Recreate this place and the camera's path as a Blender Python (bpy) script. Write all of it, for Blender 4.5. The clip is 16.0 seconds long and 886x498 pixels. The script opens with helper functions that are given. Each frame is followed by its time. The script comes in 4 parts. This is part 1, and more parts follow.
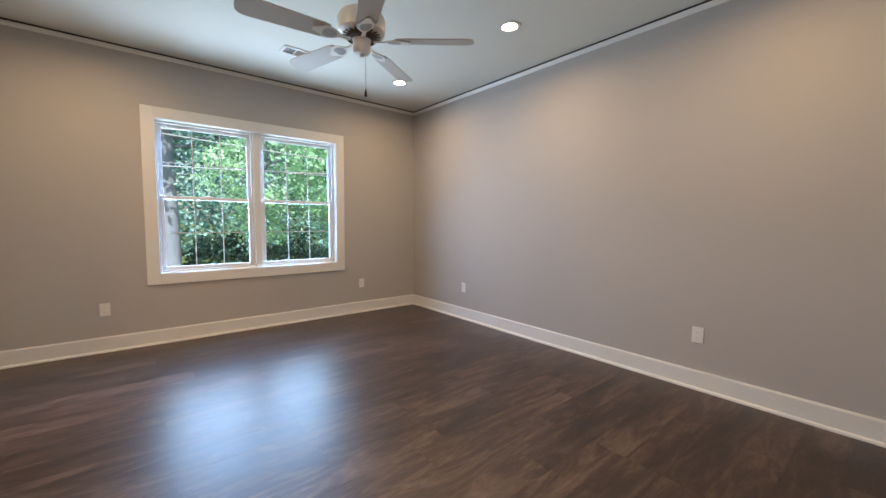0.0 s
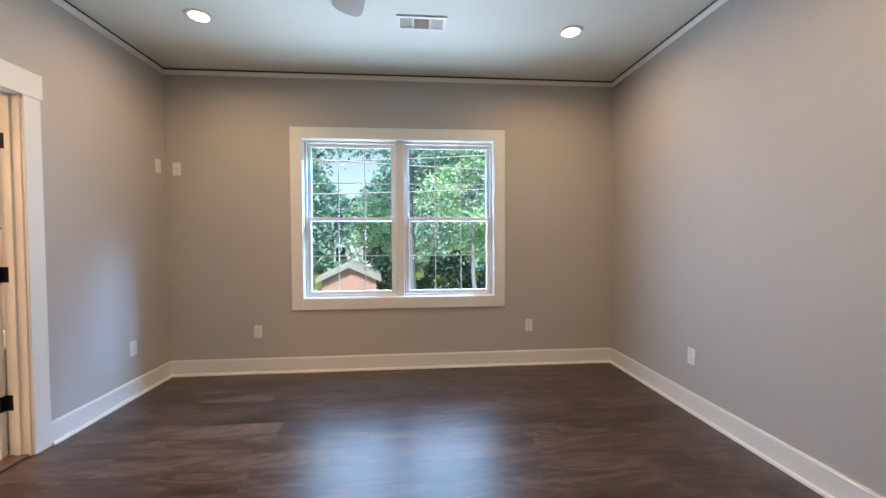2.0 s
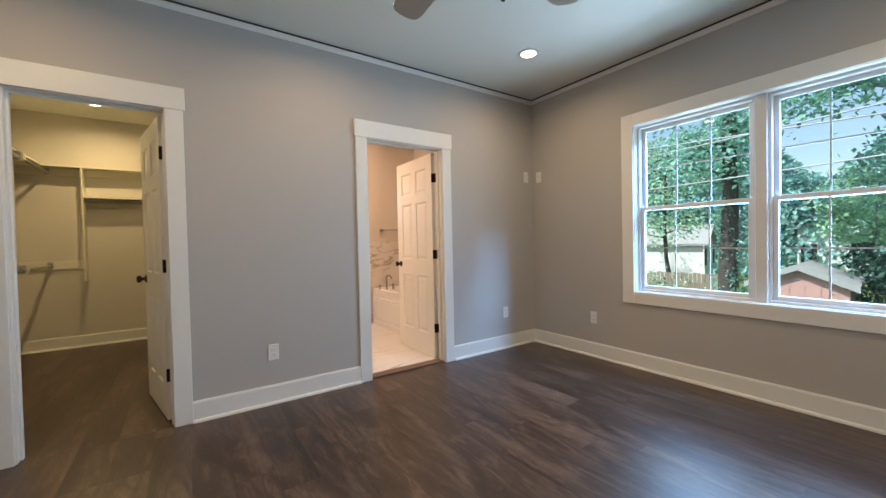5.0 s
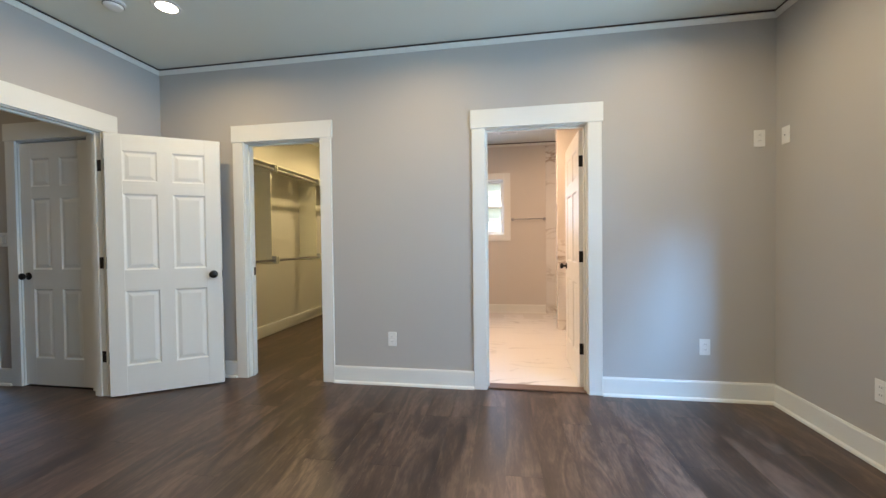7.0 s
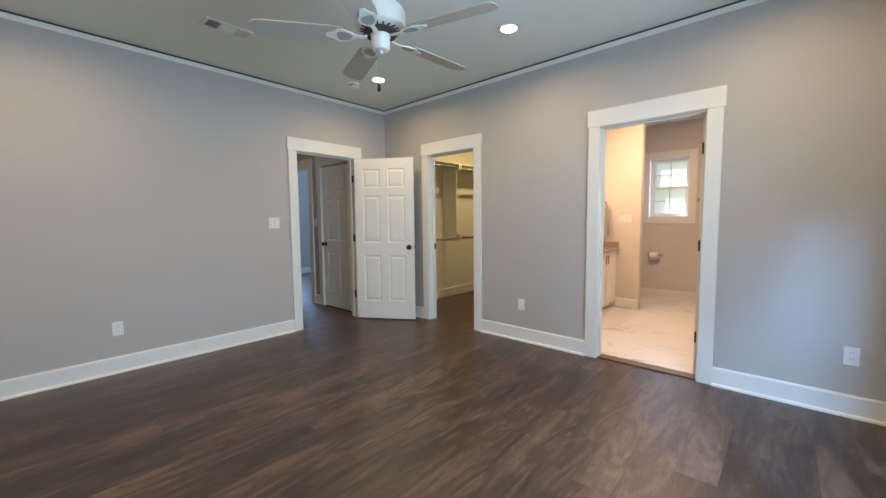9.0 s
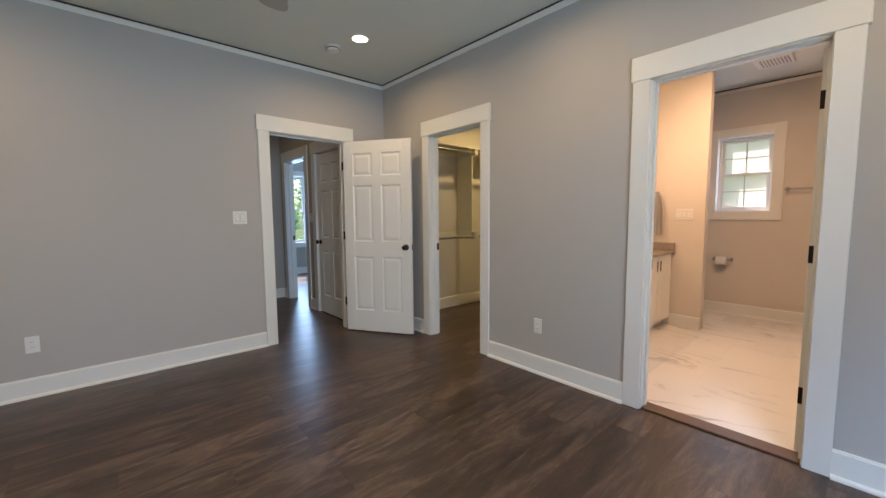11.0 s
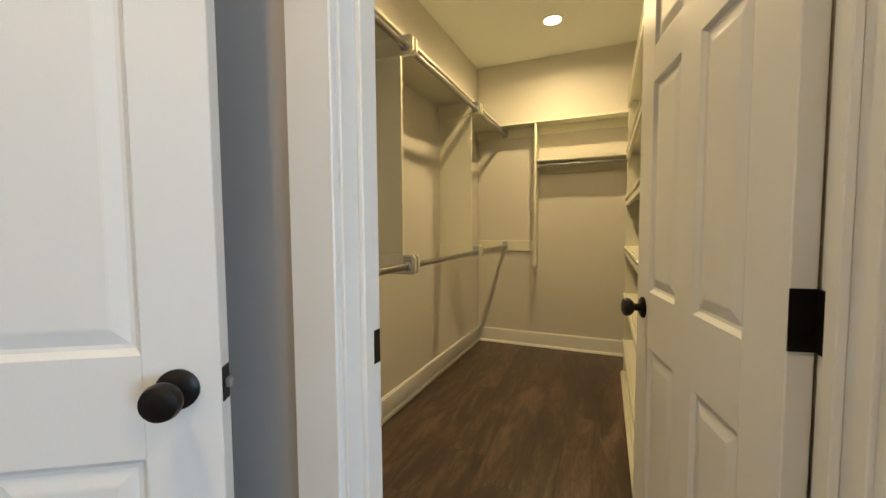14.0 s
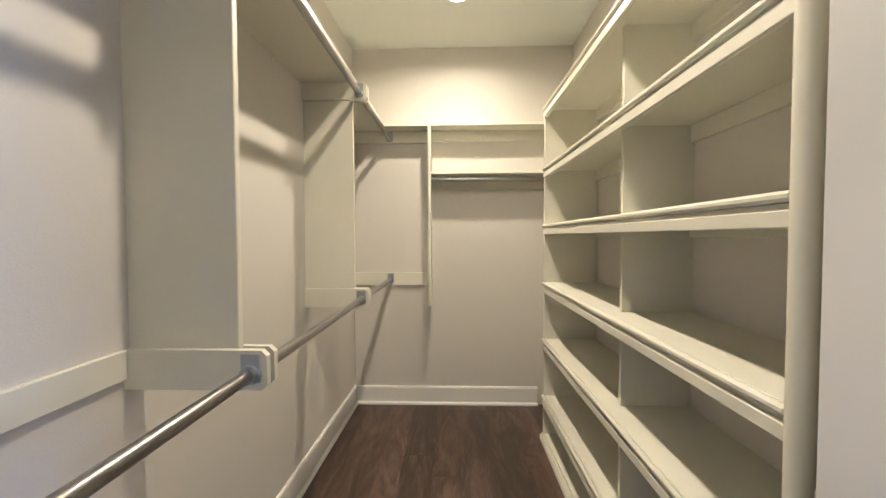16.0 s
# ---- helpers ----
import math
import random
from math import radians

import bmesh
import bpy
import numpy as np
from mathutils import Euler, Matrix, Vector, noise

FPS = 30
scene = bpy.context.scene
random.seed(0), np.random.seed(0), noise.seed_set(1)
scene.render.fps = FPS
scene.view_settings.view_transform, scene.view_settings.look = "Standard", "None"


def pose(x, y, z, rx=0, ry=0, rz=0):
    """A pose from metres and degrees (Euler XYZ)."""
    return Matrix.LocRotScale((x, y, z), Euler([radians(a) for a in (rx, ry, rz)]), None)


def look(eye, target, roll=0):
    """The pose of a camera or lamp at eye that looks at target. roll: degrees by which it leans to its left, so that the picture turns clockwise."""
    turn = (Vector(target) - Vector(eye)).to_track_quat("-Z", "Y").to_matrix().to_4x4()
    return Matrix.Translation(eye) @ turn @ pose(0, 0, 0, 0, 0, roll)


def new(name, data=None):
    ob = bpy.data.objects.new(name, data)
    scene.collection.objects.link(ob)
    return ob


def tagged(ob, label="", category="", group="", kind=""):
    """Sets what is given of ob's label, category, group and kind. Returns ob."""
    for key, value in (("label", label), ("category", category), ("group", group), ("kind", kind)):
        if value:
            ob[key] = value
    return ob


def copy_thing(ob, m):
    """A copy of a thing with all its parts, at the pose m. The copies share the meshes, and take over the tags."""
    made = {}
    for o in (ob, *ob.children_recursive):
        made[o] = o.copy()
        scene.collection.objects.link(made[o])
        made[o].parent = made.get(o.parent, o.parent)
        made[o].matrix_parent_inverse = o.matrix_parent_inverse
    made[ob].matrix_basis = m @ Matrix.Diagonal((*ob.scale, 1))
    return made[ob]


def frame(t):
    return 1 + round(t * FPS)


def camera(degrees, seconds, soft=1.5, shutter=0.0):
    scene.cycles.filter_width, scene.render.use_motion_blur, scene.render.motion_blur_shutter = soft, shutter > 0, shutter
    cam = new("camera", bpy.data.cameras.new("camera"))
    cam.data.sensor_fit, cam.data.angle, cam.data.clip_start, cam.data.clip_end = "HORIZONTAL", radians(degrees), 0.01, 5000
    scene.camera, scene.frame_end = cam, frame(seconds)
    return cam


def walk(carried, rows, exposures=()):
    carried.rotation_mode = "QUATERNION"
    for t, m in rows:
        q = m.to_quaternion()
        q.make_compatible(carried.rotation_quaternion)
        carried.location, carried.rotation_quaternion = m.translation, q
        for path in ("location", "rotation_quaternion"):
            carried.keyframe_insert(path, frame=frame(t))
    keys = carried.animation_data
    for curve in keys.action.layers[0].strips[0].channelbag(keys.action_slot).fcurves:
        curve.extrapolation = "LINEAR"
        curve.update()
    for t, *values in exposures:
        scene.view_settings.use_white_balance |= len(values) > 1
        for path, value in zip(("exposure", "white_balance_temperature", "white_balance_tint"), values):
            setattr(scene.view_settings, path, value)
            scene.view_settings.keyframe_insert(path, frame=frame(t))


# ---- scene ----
cam = camera(98.8, 16.0)
PATH = [
    (0, (1.006, 0.407, 1.223), (2.268, 1.952, 1.078), 0.5),
    (0.5, (1.323, 0.761, 1.237), (2.604, 2.294, 1.141), 0.5),
    (1, (1.582, 1.177, 1.263), (2.774, 2.779, 1.165), 0.5),
    (1.5, (1.897, 1.424, 1.25), (2.654, 3.273, 1.169), 0.1),
    (2, (2.209, 1.36, 1.249), (2.373, 3.352, 1.193), -0.3),
    (2.5, (2.561, 1.221, 1.229), (2.139, 3.176, 1.173), -0.5),
    (3, (2.966, 1.103, 1.207), (2.12, 2.914, 1.158), -0.4),
    (3.2, (3.105, 1.05, 1.215), (2.142, 2.802, 1.163), -0.4),
    (5.3, (3.021, 1.821, 1.178), (1.262, 2.771, 1.137), -0.9),
    (5.5, (2.948, 1.956, 1.192), (1.118, 2.762, 1.147), -0.6),
    (6, (2.834, 2.31, 1.182), (0.879, 2.731, 1.143), -0.6),
    (6.5, (2.926, 2.676, 1.179), (0.926, 2.728, 1.15), -0.7),
    (7, (3.041, 3.098, 1.187), (1.067, 2.778, 1.149), -0.7),
    (7.5, (3.208, 3.532, 1.225), (1.335, 2.832, 1.168), -0.7),
    (8, (3.362, 3.869, 1.226), (1.63, 2.876, 1.114), -0.6),
    (8.5, (3.451, 4.119, 1.266), (1.879, 2.891, 1.11), -0.5),
    (8.7, (3.489, 4.186, 1.277), (1.961, 2.906, 1.121), -0.5),
    (10.8, (2.673, 4.016, 1.258), (1.314, 2.558, 1.095), -0.5),
    (11, (2.535, 3.88, 1.26), (1.209, 2.393, 1.088), -0.4),
    (11.5, (2.16, 3.461, 1.264), (0.896, 1.921, 1.089), -0.4),
    (12, (1.828, 2.933, 1.287), (0.568, 1.391, 1.097), -0.4),
    (12.5, (1.485, 2.419, 1.279), (0.156, 0.935, 1.098), -0.3),
    (13, (1.149, 1.952, 1.255), (-0.33, 0.617, 1.074), -0.1),
    (13.5, (0.843, 1.573, 1.216), (-0.824, 0.48, 1.055), -0.8),
    (14, (0.559, 1.281, 1.188), (-1.277, 0.495, 1.071), -0.4),
    (14.5, (0.318, 1.082, 1.189), (-1.62, 0.594, 1.106), -0.4),
    (15, (0.1, 0.992, 1.176), (-1.884, 0.749, 1.129), -0.2),
    (15.5, (-0.099, 0.912, 1.257), (-2.094, 0.792, 1.193), -0.3),
    (16, (-0.241, 0.855, 1.323), (-2.239, 0.794, 1.259), -0.2),
]

walk(cam, [(t, look(eye, target, roll)) for t, eye, target, roll in PATH],
     [(0.0, 0.92, 8200, 22), (0.5, 0.80, 8250, 21), (1.0, 0.82, 7750, 18), (1.5, 0.88, 7800, 18), (2.0, 0.86, 8300, 22), (2.5, 0.70, 8000, 20), (3.0, 0.66, 7700, 17), (5.5, 0.72, 7650, 15), (7.0, 1.16, 7050, 9), (8.0, 0.98, 7350, 12), (8.5, 1.03, 7400, 12),
      (11.0, 0.66, 8100, 16), (11.5, 0.68, 7600, 9), (12.0, 0.98, 8400, 10), (12.5, 1.12, 8200, 12), (13.0, 1.26, 7900, 12), (14.0, 1.24, 7350, 13), (14.5, 1.45, 6750, 15), (15.0, 1.40, 6300, 17), (15.5, 1.74, 5300, 21), (16.0, 1.80, 5200, 23)])

# ---- light: sky, sun, window light ----
world = bpy.data.worlds.new("sky")
scene.world = world
world.use_nodes = True
wt = world.node_tree
sky = wt.nodes.new("ShaderNodeTexSky")
sky.sky_type, sky.sun_disc = "NISHITA", False
sky.sun_elevation, sky.sun_rotation = radians(52), radians(200)
sky.dust_density = 2.0
wt.links.new(sky.outputs[0], wt.nodes["Background"].inputs[0])
wt.nodes["Background"].inputs[1].default_value = 0.15

sun = new("sun", bpy.data.lights.new("sun", "SUN"))
sun.data.energy, sun.data.angle, sun.data.color = 5.0, radians(0.5), (1.0, 0.97, 0.92)
SUN_AZ = radians(200)
SUN_FROM = Vector((math.sin(SUN_AZ) * math.cos(radians(52)), math.cos(SUN_AZ) * math.cos(radians(52)), math.sin(radians(52))))
sun.matrix_world = look(SUN_FROM * 40, (0, 0, 0))


EX, NY = 4.20, 5.00


def area_lamp(name, m, sx, sy, watts, colour, shape="RECTANGLE", spread=180):
    ob = new(name, bpy.data.lights.new(name, "AREA"))
    ob.data.shape, ob.data.size, ob.data.size_y = shape, sx, sy
    ob.data.energy, ob.data.color, ob.data.spread = watts, colour, radians(spread)
    ob.matrix_world = m
    return ob


WARM, CREAM, PEACH, DAY = (1.0, 0.77, 0.47), (1.0, 0.79, 0.44), (1.0, 0.68, 0.47), (0.30, 0.53, 1.0)
area_lamp("daylight_sky", look((2.10, NY + 0.46, 1.50), (2.10, NY - 0.54, 0.85)), 1.9, 1.25, 66, DAY)
area_lamp("daylight_east_sky", look((4.6, NY + 1.35, 3.9), (1.9, NY, 1.5)), 0.9, 0.9, 400, (0.17, 0.48, 1.0))
area_lamp("daylight_yard", look((2.10, NY + 0.75, 1.0), (2.10, NY - 0.75, 2.1)), 2.20, 1.20, 54, (0.50, 0.80, 1.0))
area_lamp("daylight_bath", look((-3.34, 2.83, 1.75), (-2.0, 2.83, 1.7)), 0.5, 0.8, 3.5, DAY)
area_lamp("daylight_south", look((-0.4, -4.64, 1.4), (-0.4, -3.0, 1.4)), 0.95, 1.3, 75, (0.28, 0.53, 1.0))
LAMPS = [(0.80, 0.885), (0.79, 2.50), (0.77, 4.13), (3.40, 0.885), (3.40, 2.52), (3.40, 4.14)]
CEIL = 2.78
for lx, ly in LAMPS:
    area_lamp("downlight_beam", look((lx, ly, CEIL - 0.012), (lx, ly, 0)), 0.12, 0.12, 4.8, WARM, "DISK", 165)
CLOSET_LAMPS = [(-2.57, 0.877), (-1.21, 0.877)]
for lx, ly in CLOSET_LAMPS:
    area_lamp("closet_beam", look((lx, ly, CEIL - 0.012), (lx, ly, 0)), 0.06, 0.06, 6.8, CREAM, "DISK", 160)
# Added lamp with no known source, to lift the hall's brightness.
area_lamp("hall_fill_beam", look((1.45, -1.25, CEIL - 0.012), (1.45, -1.25, 0)), 0.12, 0.12, 1.3, WARM, "DISK", 170)
# Added unseen ceiling lamp that brightens the bathroom.
area_lamp("bath_fill_beam", look((-1.55, 3.15, CEIL - 0.012), (-1.55, 3.15, 0)), 0.12, 0.12, 14, PEACH, "DISK", 172)
area_lamp("vanity_beam", look((-1.3, 1.985, 1.98), (-1.3, 2.6, 1.95)), 0.55, 0.1, 11, PEACH)


# ---- materials ----
def mat(name, colour, rough=0.5, metal=0.0, vary=0.06, scale=3.0, fine=60.0, bump=0.02, spec=0.5, stretch=(1, 1, 1)):
    """A surface with a broad and a fine variation of its colour, and a fine relief."""
    m = bpy.data.materials.new(name)
    m.use_nodes = True
    nt = m.node_tree
    n, l = nt.nodes, nt.links
    p = n["Principled BSDF"]
    p.inputs["Roughness"].default_value, p.inputs["Metallic"].default_value = rough, metal
    p.inputs["Specular IOR Level"].default_value = spec
    co, mp = n.new("ShaderNodeTexCoord"), n.new("ShaderNodeMapping")
    mp.inputs["Scale"].default_value = stretch
    l.new(co.outputs["Object"], mp.inputs[0])
    a, b, mx = n.new("ShaderNodeTexNoise"), n.new("ShaderNodeTexNoise"), n.new("ShaderNodeMix")
    a.inputs["Scale"].default_value, b.inputs["Scale"].default_value = scale, fine
    a.inputs["Detail"].default_value = b.inputs["Detail"].default_value = 4
    l.new(mp.outputs[0], a.inputs[0]), l.new(mp.outputs[0], b.inputs[0])
    ad = n.new("ShaderNodeMath")
    ad.operation = "MULTIPLY_ADD"
    ad.inputs[1].default_value = 0.65
    l.new(a.outputs[0], ad.inputs[0])
    sc = n.new("ShaderNodeMath")
    sc.operation = "MULTIPLY"
    sc.inputs[1].default_value = 0.35
    l.new(b.outputs[0], sc.inputs[0]), l.new(sc.outputs[0], ad.inputs[2])
    mx.data_type = "RGBA"
    mx.inputs[6].default_value = (*[c * (1 - vary) for c in colour], 1)
    mx.inputs[7].default_value = (*[min(1, c * (1 + vary)) for c in colour], 1)
    l.new(ad.outputs[0], mx.inputs[0]), l.new(mx.outputs[2], p.inputs["Base Color"])
    if bump:
        bp = n.new("ShaderNodeBump")
        bp.inputs["Strength"].default_value, bp.inputs["Distance"].default_value = bump * 5, 0.004
        l.new(b.outputs[0], bp.inputs["Height"]), l.new(bp.outputs[0], p.inputs["Normal"])
    return m


def glow(name, colour, strength):
    m = bpy.data.materials.new(name)
    m.use_nodes = True
    p = m.node_tree.nodes["Principled BSDF"]
    p.inputs["Base Color"].default_value = (0.8, 0.8, 0.8, 1)
    p.inputs["Emission Color"].default_value, p.inputs["Emission Strength"].default_value = (*colour, 1), strength
    return m


def glass_mat():
    m = bpy.data.materials.new("window_glass")
    m.use_nodes = True
    n, l = m.node_tree.nodes, m.node_tree.links
    n.remove(n["Principled BSDF"])
    t, g, x, f = n.new("ShaderNodeBsdfTransparent"), n.new("ShaderNodeBsdfGlossy"), n.new("ShaderNodeMixShader"), n.new("ShaderNodeFresnel")
    t.inputs[0].default_value = (0.84, 0.96, 1.0, 1)
    g.inputs["Roughness"].default_value = 0.02
    f.inputs[0].default_value = 1.35
    l.new(f.outputs[0], x.inputs[0]), l.new(t.outputs[0], x.inputs[1]), l.new(g.outputs[0], x.inputs[2])
    l.new(x.outputs[0], n["Material Output"].inputs[0])
    return m


def frosted_mat():
    """Obscure glass: scatters the daylight behind it."""
    m = bpy.data.materials.new("frosted_glass")
    m.use_nodes = True
    n, l = m.node_tree.nodes, m.node_tree.links
    n.remove(n["Principled BSDF"])
    t, c, g, x, y = n.new("ShaderNodeBsdfTranslucent"), n.new("ShaderNodeBsdfTransparent"), n.new("ShaderNodeBsdfGlossy"), n.new("ShaderNodeMixShader"), n.new("ShaderNodeMixShader")
    t.inputs[0].default_value, c.inputs[0].default_value = (0.95, 0.97, 0.98, 1), (0.92, 0.97, 1.0, 1)
    g.inputs["Roughness"].default_value = 0.2
    x.inputs[0].default_value, y.inputs[0].default_value = 0.03, 0.05
    l.new(t.outputs[0], x.inputs[1]), l.new(c.outputs[0], x.inputs[2])
    l.new(x.outputs[0], y.inputs[1]), l.new(g.outputs[0], y.inputs[2])
    l.new(y.outputs[0], n["Material Output"].inputs[0])
    return m


def wood_floor_mat():
    m = bpy.data.materials.new("dark_plank")
    m.use_nodes = True
    n, l = m.node_tree.nodes, m.node_tree.links
    p = n["Principled BSDF"]
    co, mp, oi = n.new("ShaderNodeTexCoord"), n.new("ShaderNodeMapping"), n.new("ShaderNodeObjectInfo")
    mul, comb = n.new("ShaderNodeMath"), n.new("ShaderNodeCombineXYZ")
    mul.operation, mul.inputs[1].default_value = "MULTIPLY", 37.0
    l.new(oi.outputs["Random"], mul.inputs[0]), l.new(mul.outputs[0], comb.inputs[0]), l.new(mul.outputs[0], comb.inputs[1])
    mp.inputs["Scale"].default_value = (1.3, 6.5, 1.0)
    l.new(co.outputs["Object"], mp.inputs["Vector"]), l.new(comb.outputs[0], mp.inputs["Location"])
    grain, knots, fine = n.new("ShaderNodeTexNoise"), n.new("ShaderNodeTexNoise"), n.new("ShaderNodeTexNoise")
    grain.inputs["Scale"].default_value, grain.inputs["Detail"].default_value, grain.inputs["Distortion"].default_value = 1.35, 6, 2.0
    knots.inputs["Scale"].default_value, knots.inputs["Detail"].default_value = 0.7, 2
    fine.inputs["Scale"].default_value, fine.inputs["Detail"].default_value = 14, 5
    for t in (grain, knots, fine):
        l.new(mp.outputs[0], t.inputs[0])
    ramp = n.new("ShaderNodeValToRGB")
    ramp.color_ramp.elements[0].position, ramp.color_ramp.elements[0].color = 0.37, (0.020, 0.0118, 0.0085, 1)
    ramp.color_ramp.elements[1].position, ramp.color_ramp.elements[1].color = 0.655, (0.140, 0.090, 0.066, 1)
    e = ramp.color_ramp.elements.new(0.5)
    e.color = (0.054, 0.0315, 0.0220, 1)
    s1, s2 = n.new("ShaderNodeMath"), n.new("ShaderNodeMath")
    s1.operation = s2.operation = "MULTIPLY_ADD"
    s1.inputs[1].default_value, s2.inputs[1].default_value = 0.52, 0.30
    l.new(grain.outputs[0], s1.inputs[0])
    s0 = n.new("ShaderNodeMath")
    s0.operation, s0.inputs[1].default_value = "MULTIPLY", 0.20
    l.new(fine.outputs[0], s0.inputs[0]), l.new(s0.outputs[0], s2.inputs[2]), l.new(knots.outputs[0], s2.inputs[0]), l.new(s2.outputs[0], s1.inputs[2])
    l.new(s1.outputs[0], ramp.inputs[0])
    hv = n.new("ShaderNodeHueSaturation")
    vr = n.new("ShaderNodeMapRange")
    vr.inputs["To Min"].default_value, vr.inputs["To Max"].default_value = 0.82, 1.18
    l.new(oi.outputs["Random"], vr.inputs[0]), l.new(vr.outputs[0], hv.inputs["Value"]), l.new(ramp.outputs[0], hv.inputs["Color"])
    l.new(hv.outputs[0], p.inputs["Base Color"])
    p.inputs["Specular IOR Level"].default_value = 0.62
    rr = n.new("ShaderNodeMapRange")
    rr.inputs["To Min"].default_value, rr.inputs["To Max"].default_value = 0.30, 0.44
    l.new(grain.outputs[0], rr.inputs[0]), l.new(rr.outputs[0], p.inputs["Roughness"])
    bp = n.new("ShaderNodeBump")
    bp.inputs["Strength"].default_value, bp.inputs["Distance"].default_value = 0.22, 0.0015
    l.new(s1.outputs[0], bp.inputs["Height"]), l.new(bp.outputs[0], p.inputs["Normal"])
    return m


def marble_mat(name, rough=0.25, vein=(0.55, 0.51, 0.47, 1)):
    m = bpy.data.materials.new(name)
    m.use_nodes = True
    n, l = m.node_tree.nodes, m.node_tree.links
    p = n["Principled BSDF"]
    p.inputs["Roughness"].default_value = rough
    co, mp = n.new("ShaderNodeNewGeometry"), n.new("ShaderNodeMapping")
    mp.inputs["Scale"].default_value, mp.inputs["Rotation"].default_value = (3.0, 0.9, 2.4), (0.3, 0.2, 0.25)
    l.new(co.outputs["Position"], mp.inputs["Vector"])
    v, c = n.new("ShaderNodeTexNoise"), n.new("ShaderNodeTexNoise")
    v.inputs["Scale"].default_value, v.inputs["Detail"].default_value, v.inputs["Distortion"].default_value = 1.1, 7, 1.6
    c.inputs["Scale"].default_value, c.inputs["Detail"].default_value = 0.8, 3
    l.new(mp.outputs[0], v.inputs[0]), l.new(mp.outputs[0], c.inputs[0])
    ramp = n.new("ShaderNodeValToRGB")
    el = ramp.color_ramp.elements
    el[0].position, el[0].color = 0.0, (0.74, 0.71, 0.67, 1)
    el[1].position, el[1].color = 1.0, (0.70, 0.67, 0.63, 1)
    for q, col in ((0.47, (0.72, 0.69, 0.65, 1)), (0.50, vein), (0.525, (0.72, 0.69, 0.65, 1))):
        el.new(q).color = col
    l.new(v.outputs[0], ramp.inputs[0])
    mx = n.new("ShaderNodeMix")
    mx.data_type = "RGBA"
    fc = n.new("ShaderNodeMapRange")
    fc.inputs["From Min"].default_value, fc.inputs["From Max"].default_value = 0.45, 0.62
    l.new(c.outputs[0], fc.inputs[0]), l.new(fc.outputs[0], mx.inputs[0])
    mx.inputs[6].default_value = (0.74, 0.71, 0.67, 1)
    l.new(ramp.outputs[0], mx.inputs[7]), l.new(mx.outputs[2], p.inputs["Base Color"])
    return m


def leaf_mat(name, dark, light):
    m = bpy.data.materials.new(name)
    m.use_nodes = True
    n, l = m.node_tree.nodes, m.node_tree.links
    p = n["Principled BSDF"]
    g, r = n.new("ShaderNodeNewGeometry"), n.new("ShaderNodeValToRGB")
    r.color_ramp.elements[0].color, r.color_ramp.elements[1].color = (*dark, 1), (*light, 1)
    # Broad noise puts sunlit and shaded clumps into the leaf colour.
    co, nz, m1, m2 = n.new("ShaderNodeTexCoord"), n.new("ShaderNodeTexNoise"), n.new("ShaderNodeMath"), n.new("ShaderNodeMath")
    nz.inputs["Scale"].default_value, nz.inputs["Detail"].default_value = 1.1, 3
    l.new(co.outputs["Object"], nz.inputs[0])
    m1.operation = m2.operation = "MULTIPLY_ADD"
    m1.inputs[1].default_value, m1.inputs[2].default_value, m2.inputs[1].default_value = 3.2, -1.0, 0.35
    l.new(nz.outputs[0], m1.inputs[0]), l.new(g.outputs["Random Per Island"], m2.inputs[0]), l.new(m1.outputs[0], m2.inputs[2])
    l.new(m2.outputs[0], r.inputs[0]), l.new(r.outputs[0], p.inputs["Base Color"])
    p.inputs["Roughness"].default_value = 0.75
    p.inputs["Specular IOR Level"].default_value = 0.25
    tr, ad = n.new("ShaderNodeBsdfTranslucent"), n.new("ShaderNodeMixShader")
    ad.inputs[0].default_value = 0.35
    l.new(r.outputs[0], tr.inputs[0]), l.new(p.outputs[0], ad.inputs[1]), l.new(tr.outputs[0], ad.inputs[2])
    l.new(ad.outputs[0], n["Material Output"].inputs[0])
    return m


GREIGE = mat("greige_wall_paint", (0.475, 0.450, 0.420), 0.75, vary=0.03, scale=1.2, fine=220, bump=0.02, spec=0.3)
CEILING = mat("ceiling_paint", (0.68, 0.70, 0.65), 0.85, vary=0.02, scale=1.0, fine=200, bump=0.02, spec=0.2)
CREAM_WALL = mat("closet_wall_paint", (0.625, 0.60, 0.54), 0.7, vary=0.03, scale=1.2, fine=200, bump=0.03, spec=0.3)
BATH_WALL = mat("bath_wall_paint", (0.66, 0.61, 0.55), 0.7, vary=0.03, scale=1.2, fine=200, spec=0.3)
TRIM = mat("white_trim_paint", (0.77, 0.765, 0.72), 0.38, vary=0.025, scale=4, fine=90, bump=0.012)
SHELF = mat("white_shelf_paint", (0.705, 0.690, 0.575), 0.42, vary=0.03, scale=4, fine=90, bump=0.015)
DOORW = mat("white_door_paint", (0.77, 0.765, 0.72), 0.35, vary=0.02, scale=3, fine=120, bump=0.012, stretch=(6, 6, 0.8))
VINYL = mat("white_vinyl", (0.80, 0.82, 0.83), 0.3, vary=0.02, bump=0.004)
GRILLE = mat("grey_white_grille", (0.50, 0.54, 0.58), 0.45, vary=0.02, bump=0.0)
PLASTIC = mat("white_plastic", (0.78, 0.77, 0.74), 0.35, vary=0.01, bump=0.0)
SEAMGREY = mat("grey_seam", (0.32, 0.32, 0.31), 0.6, bump=0.0)
SLOT = mat("dark_slot", (0.03, 0.03, 0.03), 0.6, bump=0.0)
BLACK = mat("oil_rubbed_bronze", (0.018, 0.015, 0.013), 0.35, 0.6, vary=0.25, scale=30, bump=0.01)
